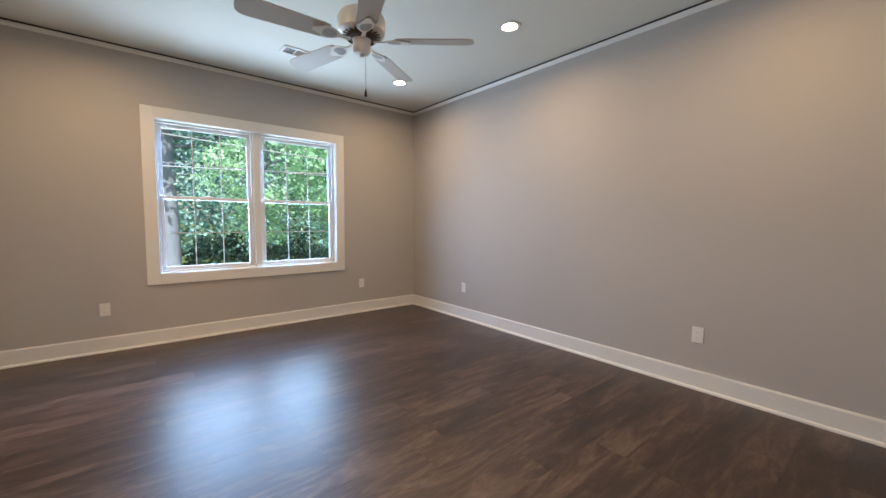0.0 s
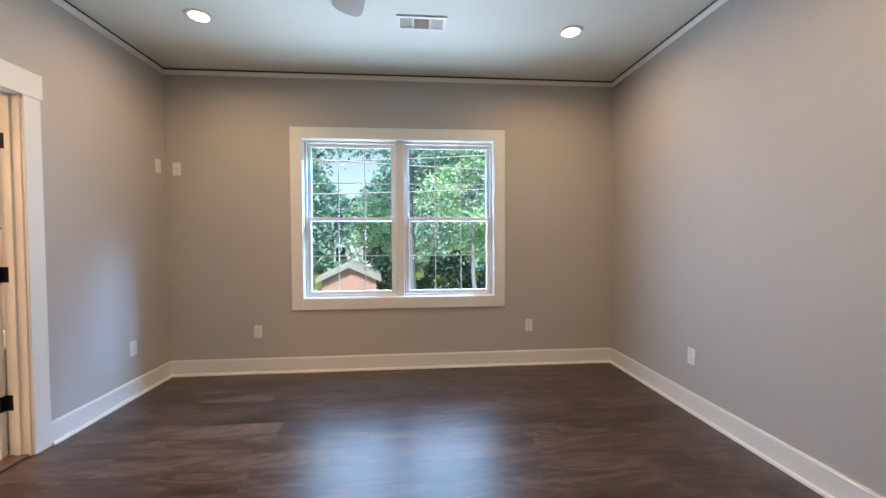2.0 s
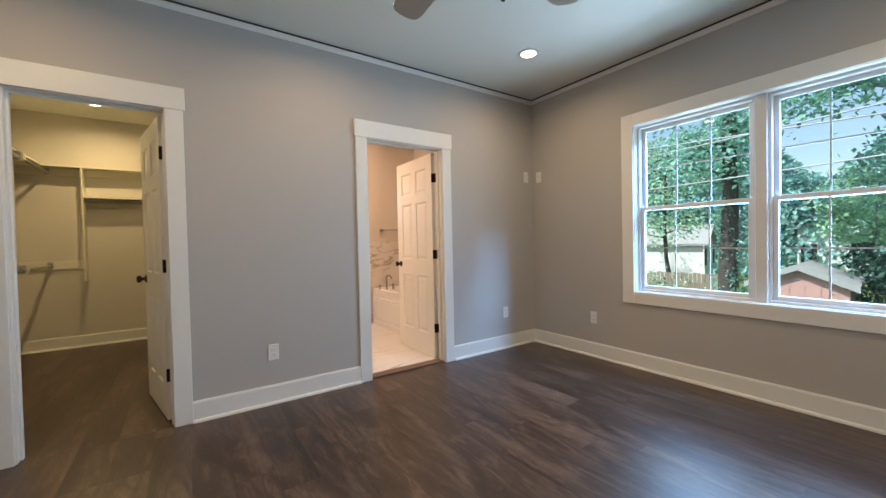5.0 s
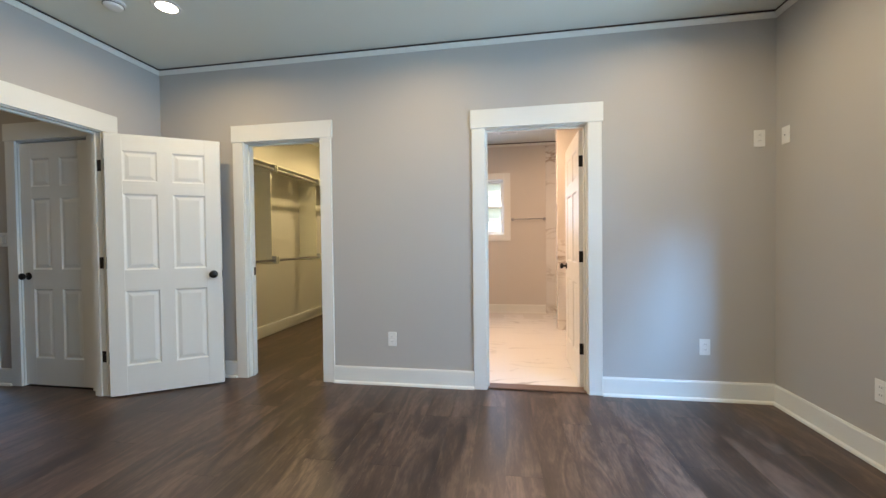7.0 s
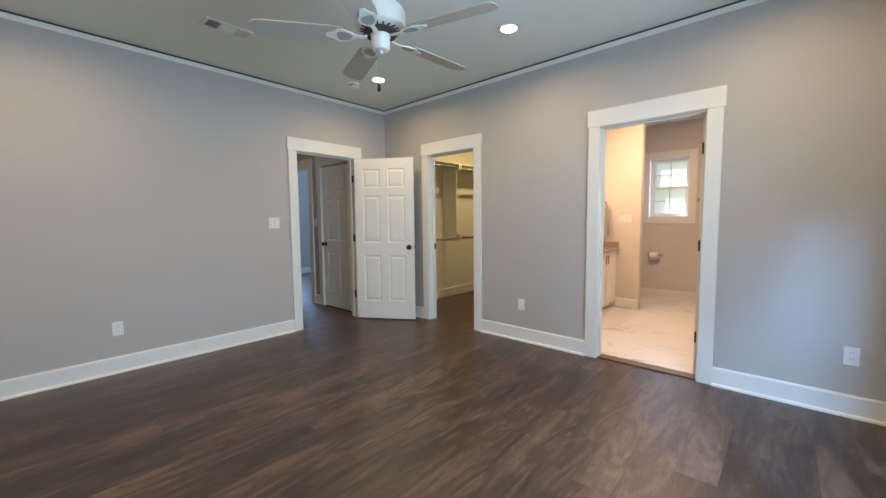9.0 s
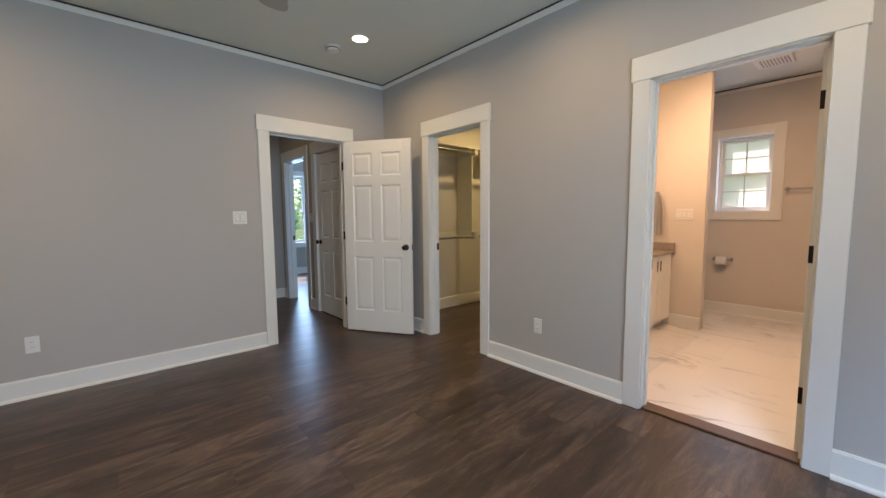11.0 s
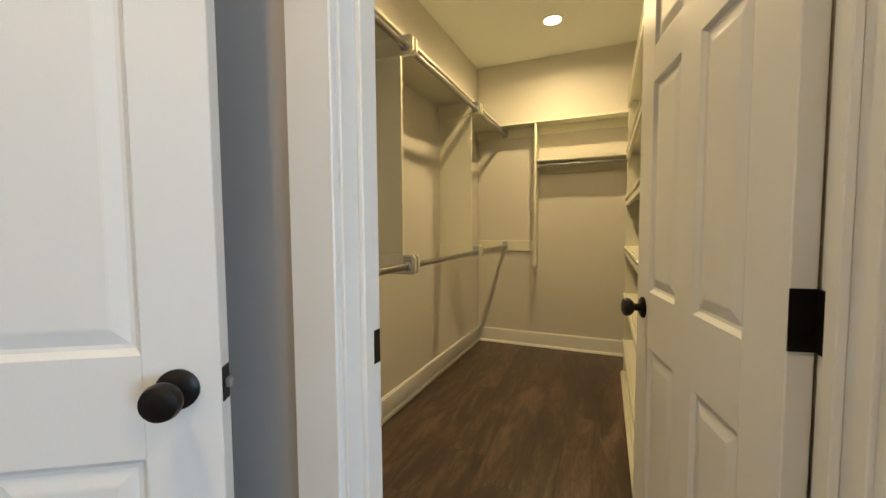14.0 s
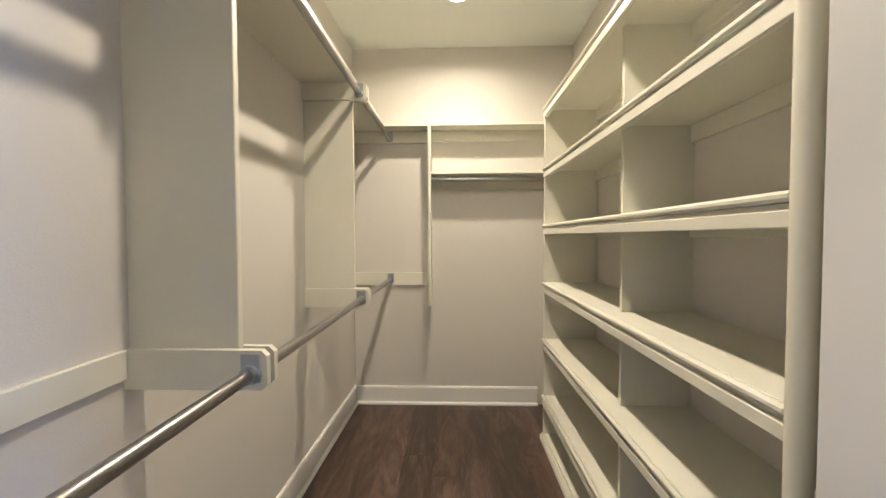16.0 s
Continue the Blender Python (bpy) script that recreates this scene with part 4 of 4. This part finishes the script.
def vanity_light(x, z):
    v = thing("vanity_light", rotz(x, 1.88, z, 180), "bronze vanity wall light with glowing glass shades", "wall light")
    part("backplate", boxes((-0.3, 0.3, -0.02, -0.0005, -0.045, 0.045), bevel=0.006), BLACK, v)
    for sx in (-0.2, 0.0, 0.2):
        arm = part("arm", tube((sx, -0.02, 0), (sx, -0.07, 0.0), 0.008), BLACK, v, "", True)
        part("shade", lathe([(0.028, -0.005), (0.045, -0.05), (0.055, -0.105), (0.052, -0.105), (0.026, -0.006)], 20, pose(sx, -0.07, 0.02)), DOME, arm, "glowing frosted glass shade", True)


vanity_light(-1.3, 2.08)


def hand_towel(y, top, bottom):
    t = thing("hand_towel", pose(-2.22, y, top), "white hand towel hanging from a chrome wall ring", "towel")
    part("hook", tube((0.0005, 0, 0.045), (0.05, 0, 0.045), 0.009), CHROME, t, "", True)
    part("hook_flange", lathe([(0.022, 0.0005), (0.02, 0.008)], 18, pose(0, 0, 0.045, 0, 90, 0)), CHROME, t, "", True)
    bm, n, m = bmesh.new(), 22, 10
    grid = []
    for j in range(m + 1):
        f = j / m
        w = 0.035 + 0.055 * min(1, f * 2.2)
        grid.append([bm.verts.new((0.045 + 0.014 * math.sin(i * 1.25) * (0.4 + f), (i / n - 0.5) * 2 * w, 0.045 - f * (top - bottom + 0.045))) for i in range(n + 1)])
    for a, b in zip(grid, grid[1:]):
        for i in range(n):
            bm.faces.new((a[i], a[i + 1], b[i + 1], b[i]))
    bmesh.ops.solidify(bm, geom=bm.faces[:], thickness=0.006)
    part("cloth", bm, TOWEL, t, "folded white terry cloth", True)


hand_towel(2.25, 1.46, 1.03)


def bathtub(x0, x1, y0, y1):
    t = thing("bathtub", pose((x0 + x1) / 2, (y0 + y1) / 2, 0), "white built-in bathtub with a panelled apron", "bathtub")
    w, d = (x1 - x0) / 2, (y1 - y0) / 2
    part("apron", boxes((-w, w, -d, -d + 0.03, 0, 0.50), (-w, w, d - 0.03, d, 0, 0.50), (-w, -w + 0.03, -d + 0.03, d - 0.03, 0, 0.50), (w - 0.03, w, -d + 0.03, d - 0.03, 0, 0.50)), CERAMIC, t)
    part("apron_panel", raised_panel(2 * w - 0.16, 0.34, 0.012), CERAMIC, t).location = (-w + 0.08, -d - 0.0005, 0.07)
    bm = bmesh.new()
    steps = [(0.0, 0.50), (0.0, 0.53), (0.02, 0.54), (0.075, 0.535), (0.09, 0.50), (0.13, 0.16), (0.18, 0.12)]
    loops = []
    for i, z in steps:
        a, b, r = w + 0.012 - i, d + 0.012 - i, 0.06
        ring = []
        for cx, cy, s in ((a - r, b - r, 0), (-a + r, b - r, 90), (-a + r, -b + r, 180), (a - r, -b + r, 270)):
            for k in range(6):
                q = radians(s + k * 18)
                ring.append(bm.verts.new((cx + r * math.cos(q), cy + r * math.sin(q), z)))
        loops.append(ring)
    for a, b in zip(loops, loops[1:]):
        for k in range(len(a)):
            bm.faces.new((a[k], a[(k + 1) % len(a)], b[(k + 1) % len(b)], b[k]))
    bm.faces.new(loops[-1])
    part("basin", bm, CERAMIC, t, "", True)
    fx, fy = -w + 0.26, -d + 0.10
    f = part("faucet", tube((fx, fy, 0.50), (fx, fy, 0.68), 0.013), CHROME, t, "chrome arched deck faucet", True)
    arch = [(fx + 0.075 * (1 - math.cos(a)), fy, 0.68 + 0.045 * math.sin(a)) for a in [k * math.pi / 8 for k in range(9)]]
    bm = bmesh.new()
    for p, q in zip(arch, arch[1:]):
        tube(p, q, 0.011, 12, bm)
    part("spout", bm, CHROME, f, "", True)
    for k in (-0.10, 0.10):
        part("tap_handle", lathe([(0.014, 0), (0.012, 0.05), (0.020, 0.055), (0.020, 0.075), (0.006, 0.08)], 16, pose(fx, fy + k, 0.52)), CHROME, f, "", True)


bathtub(-2.07, -0.45, 3.89, 4.63)
structure("tile_partition", boxes((-2.24, -2.12, 3.79, 4.648, 0, TOP - 0.001)), BATH_WALL, "tiled shower end wall", "wall")
tile_wall = structure("tile_wainscot", boxes((-2.118, -0.1165, 4.636, 4.6495, 0, 1.335)), GROUT, "marble tiled wall above the tub", "wall")
structure("tile_cap", boxes((-2.118, -0.1165, 4.618, 4.6495, 1.336, 1.356), bevel=0.004), COUNTER, "grey pencil trim on the tub wall", "trim")
structure("shower_back", boxes((-3.2995, -2.242, 4.636, 4.6495, 0, TOP - 0.001), (-3.2995, -3.286, 3.76, 4.635, 0, TOP - 0.07)), MARBLE_WALL, "marble tiled shower walls", "wall")
structure("bath_threshold", boxes((-0.115, -0.006, 2.957, 3.718, 0.0, 0.012), bevel=0.004), OAKSTRIP, "brown wooden threshold strip", "threshold")

# ---- hall things ----
th = thing("thermostat", rotz(0.815, -2.27, 1.212, 180), "small thermostat with a dark screen on the hall wall", "thermostat")
part("body", boxes((-0.06, 0.06, -0.022, -0.0005, -0.045, 0.045), bevel=0.006), PLASTIC, th)
part("screen", boxes((-0.048, 0.048, -0.0235, -0.0215, -0.028, 0.036), bevel=0.0008), SLOT, th, "dark display screen")

# ---- outside ----
rng = np.random.default_rng(7)
GZ = -2.3
structure("ground", boxes((-400, 400, -400, 400, GZ - 0.5, GZ)), GRASS, "grassy yard reaching to the trees", "ground")
structure("foundation", boxes((-3.6, EX + 0.15, -4.75, NY + 0.15, GZ, -0.22)), EXTERIOR, "house foundation below the floor", "foundation")


def leaf_mesh(name, centres, size, material):
    """Many small pointed leaves, each its own quad, turned at random."""
    k = len(centres)
    n = rng.normal(size=(k, 3))
    n[:, 2] = np.abs(n[:, 2]) + 0.3
    n /= np.linalg.norm(n, axis=1)[:, None]
    a = np.cross(n, rng.normal(size=(k, 3)))
    a /= np.linalg.norm(a, axis=1)[:, None]
    b = np.cross(n, a)
    s = size * rng.uniform(0.6, 1.3, (k, 1))
    v = np.stack([centres - a * s, centres + b * s * 0.55 + n * s * 0.12, centres + a * s, centres - b * s * 0.55 + n * s * 0.12], 1).reshape(-1, 3)
    me = bpy.data.meshes.new(name)
    me.from_pydata(v.tolist(), [], np.arange(4 * k).reshape(-1, 4).tolist())
    me.materials.append(material)
    return me


def branch(bm, a, b, r0, r1, seg=9):
    a, b = Vector(a), Vector(b)
    m = Matrix.Translation(a) @ (b - a).to_track_quat("Z", "Y").to_matrix().to_4x4()
    lathe([(r0, 0), ((r0 + r1) / 2 * 1.05, (b - a).length / 2), (r1, (b - a).length)], seg, m, bm)


def tree(x, y, h, r, trunk, low, leaves, size, material, label, bark=BARK):
    """A tapered trunk with limbs; leaf clumps gather round the limb ends."""
    t = thing("tree", pose(x, y, GZ), label, "tree", "trees in the yard")
    bm = bmesh.new()
    pts, p, rad = [Vector((0, 0, -0.1))], Vector((0, 0, -0.1)), trunk
    for i in range(6):
        q = p + Vector((rng.normal() * 0.10, rng.normal() * 0.10, h / 6.5))
        branch(bm, p, q, rad, rad * 0.84)
        p, rad = q, rad * 0.84
        pts.append(p)
    part("trunk", bm, bark, t, "rough grey-brown trunk", True)
    bm, clumps = bmesh.new(), []
    for i in range(26):
        z = low + (h - low) * (i + 0.5) / 26
        k = min(5, int(z / (h / 6.5)))
        base = pts[k].lerp(pts[k + 1], min(1, z / (h / 6.5) - k))
        ang, reach = rng.uniform(0, 6.28), r * rng.uniform(0.55, 1.05) * (1.0 - 0.5 * max(0, (z - low) / (h - low) - 0.5))
        end = base + Vector((math.cos(ang) * reach, math.sin(ang) * reach, rng.uniform(0.1, 0.9) * reach * 0.5))
        branch(bm, base, end, trunk * 0.28, 0.015, 6)
        for f in (0.55, 0.8, 1.0):
            clumps.append(np.array(base.lerp(end, f)) + rng.normal(size=3) * 0.2)
    part("limbs", bm, bark, t, "bare grey limbs", True)
    cl = np.array(clumps)
    pick = rng.integers(0, len(cl), leaves)
    spread = r * 0.17
    c = cl[pick] + rng.normal(size=(leaves, 3)) * np.array([spread, spread, spread * 0.55])
    ob = new("crown", leaf_mesh("crown", c, size, material))
    ob.parent = t
    tagged(ob, "loose crown of small green leaves", kind="stuff")
    return t


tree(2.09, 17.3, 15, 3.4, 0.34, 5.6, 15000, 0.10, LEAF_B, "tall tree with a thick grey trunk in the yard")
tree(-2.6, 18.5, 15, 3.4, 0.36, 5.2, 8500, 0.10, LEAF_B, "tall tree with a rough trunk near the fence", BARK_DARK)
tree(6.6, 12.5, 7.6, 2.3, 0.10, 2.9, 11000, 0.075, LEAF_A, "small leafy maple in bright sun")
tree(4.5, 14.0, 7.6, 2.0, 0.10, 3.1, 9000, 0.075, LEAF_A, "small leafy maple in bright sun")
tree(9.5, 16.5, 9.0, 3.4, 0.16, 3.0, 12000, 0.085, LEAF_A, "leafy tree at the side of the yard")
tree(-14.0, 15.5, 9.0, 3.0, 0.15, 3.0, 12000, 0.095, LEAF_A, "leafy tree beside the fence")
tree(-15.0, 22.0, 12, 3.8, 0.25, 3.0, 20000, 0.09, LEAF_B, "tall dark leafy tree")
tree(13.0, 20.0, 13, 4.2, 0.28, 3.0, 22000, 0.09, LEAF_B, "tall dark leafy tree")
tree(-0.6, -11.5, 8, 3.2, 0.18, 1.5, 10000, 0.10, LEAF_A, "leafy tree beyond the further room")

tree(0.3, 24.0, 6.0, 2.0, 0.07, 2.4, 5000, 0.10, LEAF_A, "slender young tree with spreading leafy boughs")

# ivy climbing the rough trunk
k = 5200
ia, iz = rng.uniform(0, 6.28, k), rng.uniform(0.2, 9.5, k)
ir = 0.40 - 0.018 * iz + np.abs(rng.normal(size=k)) * 0.10
ivy = np.stack([-2.6 + ir * np.cos(ia), 18.5 + ir * np.sin(ia), GZ + iz], 1)[np.sin(ia * 2 + iz * 1.3) > -0.35]
tagged(new("trunk_ivy", leaf_mesh("trunk_ivy", ivy, 0.06, LEAF_B)), "dark green ivy climbing a rough tree trunk", "ivy", kind="stuff")

# far woods and low shrubs
k = 85000
ang = rng.uniform(-1.15, 1.15, k)
dist = rng.uniform(40, 50, k)
top = 9.5 + 3.0 * np.sin(ang * 9) + 2.5 * np.sin(ang * 23 + 1)
hh = GZ + (top + 3.5) * rng.uniform(0, 1, k) ** 0.8
woods = np.stack([dist * np.sin(ang) + 1, dist * np.cos(ang), hh], 1)
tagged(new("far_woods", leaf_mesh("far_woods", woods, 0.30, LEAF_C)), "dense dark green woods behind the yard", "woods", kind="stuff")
k = 14000
sx = rng.uniform(-9, 8, k)
shr = np.stack([sx, 16.0 + rng.normal(size=k) * 1.3 + 0.6 * np.sin(sx * 1.7), GZ + np.abs(rng.normal(size=k)) * (0.38 + 0.22 * np.sin(sx * 2.3))], 1)
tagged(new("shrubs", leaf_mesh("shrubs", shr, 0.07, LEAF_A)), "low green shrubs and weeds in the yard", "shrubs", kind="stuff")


# The shade under the trees is put into these bushes' leaf colour.
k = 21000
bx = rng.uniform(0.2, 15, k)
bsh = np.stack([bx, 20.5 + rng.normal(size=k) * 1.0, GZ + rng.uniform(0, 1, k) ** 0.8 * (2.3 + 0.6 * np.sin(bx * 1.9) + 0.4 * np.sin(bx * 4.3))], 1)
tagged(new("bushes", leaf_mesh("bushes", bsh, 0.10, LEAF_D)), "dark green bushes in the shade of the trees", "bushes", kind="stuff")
k = 8000
bx = rng.uniform(-11.5, -3.2, k)
bsh = np.stack([bx, 18.2 + rng.normal(size=k) * 0.6, GZ + np.abs(rng.normal(size=k)) * (0.60 + 0.30 * np.sin(bx * 2.1) + 0.20 * np.sin(bx * 5.3))], 1)
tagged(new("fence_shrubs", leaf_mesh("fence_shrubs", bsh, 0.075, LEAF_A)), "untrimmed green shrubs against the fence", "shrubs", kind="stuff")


def shed(x, y, turn):
    s = thing("garden_shed", rotz(x, y, GZ, turn), "small red wooden garden shed with a grey roof", "shed")
    w, d, e, p = 1.05, 1.3, 2.02, 2.48
    part("wall", prism([(-w, 0), (w, 0), (w, e), (0, p), (-w, e)], -d, d), RED, s, "red painted board walls")
    for k in (-1, 1):
        bm = prism([(0, p + 0.02), (k * (w + 0.2), e - 0.08), (k * (w + 0.2), e + 0.0), (0, p + 0.10)], -d - 0.2, d + 0.2)
        part("roof", bm, ROOF, s, "grey shingle roof slope")
        bm = prism([(0, p - 0.06), (k * (w + 0.2), e - 0.18), (k * (w + 0.2), e - 0.08), (0, p + 0.02)], -d - 0.2, -d - 0.17)
        part("fascia", bm, ROOF, s, "pale grey fascia board")
    for i in range(6):
        bx = -w + 0.15 + i * 0.34
        part("batten", boxes((bx - 0.02, bx + 0.02, -d - 0.02, -d - 0.001, 0, e - 0.05)), RED, s)


shed(-0.40, 17.9, 6)


def far_house(x, y, turn, w=3.2, d=4.0, e=3.6, p=5.6):
    h = thing("neighbour_house", rotz(x, y, GZ, turn), "white sided neighbouring house with a grey gable roof", "house")
    part("wall", prism([(-w, 0), (w, 0), (w, e), (0, p), (-w, e)], -d, d), SIDING, h, "white lap siding")
    for k in (-1, 1):
        bm = prism([(0, p + 0.02), (k * (w + 0.35), e - 0.22), (k * (w + 0.35), e - 0.08), (0, p + 0.18)], -d - 0.35, d + 0.35)
        part("roof", bm, ROOF, h, "grey shingle roof slope")
    for bx in (-1.7, 1.0):
        q = part("window", boxes((bx, bx + 0.9, -d - 0.03, -d + 0.02, 1.3, 2.7)), SLOT, h, "dark window")
        part("frame", boxes((bx - 0.08, bx, -d - 0.06, -d, 1.22, 2.78), (bx + 0.9, bx + 0.98, -d - 0.06, -d, 1.22, 2.78), (bx, bx + 0.9, -d - 0.06, -d, 2.7, 2.78), (bx, bx + 0.9, -d - 0.06, -d, 1.22, 1.3)), SIDING, q)


far_house(-11.4, 34.5, 100, 1.4, 2.0, 3.0, 4.2)
tree(-6.1, 21.0, 8.5, 2.4, 0.13, 3.0, 4200, 0.08, LEAF_A, "thin branching tree in front of the white house", BARK_DARK)
far_house(-4.0, 44.0, 4, 1.9, 3.0, 3.9, 5.3)


def fence(x0, y0, x1, y1):
    a, b = Vector((x0, y0, GZ)), Vector((x1, y1, GZ))
    n = int((b - a).length / 0.16)
    f = thing("board_fence", Matrix.Translation(a) @ rotz(0, 0, 0, math.degrees(math.atan2(y1 - y0, x1 - x0))), "weathered wooden board fence", "fence")
    me = mesh_of("board", boxes((0, 0.14, -0.01, 0.01, 0, 1.85), bevel=0.004), FENCE)
    for i in range(n):
        q = new("board", me)
        q.parent = f
        q.location = (i * 0.16, 0, rng.uniform(-0.03, 0.03))
    for z in (0.35, 1.2):
        part("rail", boxes((0, n * 0.16, 0.012, 0.05, z, z + 0.09)), FENCE, f)


fence(-11.0, 19.0, -3.6, 20.4)
tree(-7.0, 15.6, 4.6, 1.5, 0.035, 1.2, 700, 0.06, LEAF_A, "bare thin sapling with sparse leaves before the fence", BARK_DARK)


def overhead_cable(a, b, sag):
    cu = bpy.data.curves.new("overhead_cable", "CURVE")
    cu.dimensions, cu.bevel_depth, cu.bevel_resolution = "3D", 0.014, 2
    sp = cu.splines.new("POLY")
    sp.points.add(20)
    for i in range(21):
        f = i / 20
        p = Vector(a).lerp(Vector(b), f)
        sp.points[i].co = (p.x, p.y, p.z - sag * 4 * f * (1 - f), 1)
    cu.materials.append(CABLE)
    tagged(new("overhead_cable", cu), "thin overhead cable crossing the yard", "cable", "overhead cables")


overhead_cable((-14, 12.0, 3.3), (16, 9.0, 3.9), 0.5)
overhead_cable((-14, 12.2, 2.6), (16, 9.2, 3.1), 0.5)
overhead_cable((-14, 11.0, 4.4), (16, 10.5, 2.6), 0.4)

# ---- floors: subfloor, planks, tiles ----
structure("subfloor", boxes((-3.455, EX + 0.15, -4.75, NY + 0.15, -0.22, -0.010)), SUBFLOOR, "dark floor below the planks", "floor")
floor = thing("floor", pose(0, 0, 0), "dark brown wood-look plank floor with visible seams", "floor", kind="structure")
PW, PL, SEAM = 0.182, 1.22, 0.0004
cache = {}


def plank(x0, x1, y0, y1):
    w, d = round(x1 - x0 - SEAM, 3), round(y1 - y0 - SEAM, 3)
    if (w, d) not in cache:
        cache[(w, d)] = mesh_of("plank", boxes((-w / 2, w / 2, -d / 2, d / 2, -0.0098, 0.0), bevel=0.0004), PLANK)
    q = new("plank", cache[(w, d)])
    q.parent = floor
    q.location = ((x0 + x1) / 2, (y0 + y1) / 2, 0)


def lay(X0, X1, Y0, Y1, seed):
    r = random.Random(seed)
    y = Y0
    while y < Y1 - 0.001:
        y1 = min(Y1, y + PW)
        x = X0 - round(r.choice((0.1, 0.3, 0.5, 0.7, 0.9, 1.1)), 2)
        while x < X1 - 0.001:
            x1 = x + PL
            if min(x1, X1) - max(x, X0) > 0.02:
                plank(max(x, X0), min(x1, X1), y, y1)
            x = x1
        y = y1


lay(-0.005, EX, 0.0, NY, 1)
lay(-3.215, -0.005, 0.0, 1.76, 2)
lay(0.43, 2.2, -2.27, 0.0, 3)
lay(-3.0, 0.43, -4.6, -1.3, 4)

tiles = thing("bath_floor", pose(0, 0, 0), "pale marble-look tile floor with grey veins", "floor", kind="structure")
part("grout_bed", boxes((-3.3, -0.1155, 1.88, 4.65, -0.0098, 0.0061)), GROUT, tiles)
tile_mesh = mesh_of("tile", boxes((-0.2997, 0.2997, -0.1497, 0.1497, 0, 0.0052), bevel=0.0003), MARBLE)
j, y = 0, 1.88
while y < 4.62:
    x = -0.1155 - (0.3 if j % 2 else 0.0)
    if j % 2:
        q = new("tile", mesh_of("tile", boxes((-0.1497, 0.1497, -0.1497, 0.1497, 0, 0.0052), bevel=0.0003), MARBLE))
        q.parent, q.location = tiles, (-0.1155 - 0.15, y + 0.15, 0.0018)
    while x - 0.6 > -3.31:
        q = new("tile", tile_mesh)
        q.parent, q.location = tiles, (x - 0.3, y + 0.15, 0.0018)
        x -= 0.6
    y += 0.3
    j += 1
towel_bar(4.07, 4.50, 1.37, -2.113, "chrome towel bar on the tub end wall")
wt_mesh = mesh_of("tile", boxes((-0.299, 0.299, -0.007, 0, -0.149, 0.149), bevel=0.001), MARBLE_WALL)
for a in range(3):
    for b in range(4):
        q = new("tile", wt_mesh)
        q.parent, q.location = tile_wall, (-0.42 - a * 0.6, 4.6358, 0.151 + b * 0.3)
part_wall = bpy.data.objects["tile_partition"]
pt_mesh = mesh_of("tile", boxes((-0.0595, 0.0595, -0.006, 0, -0.149, 0.149), bevel=0.001), MARBLE_WALL)
pe_mesh = mesh_of("tile", boxes((0, 0.006, -0.284, 0.284, -0.149, 0.149), bevel=0.001), MARBLE_WALL)
for b in range(9):
    q = new("tile", pt_mesh)
    q.parent, q.location = part_wall, (-2.18, 3.7898, 0.151 + b * 0.3)
    for yy in (4.075,) if b < 4 else ():
        q = new("tile", pe_mesh)
        q.parent, q.location = part_wall, (-2.1198, yy, 0.151 + b * 0.3)
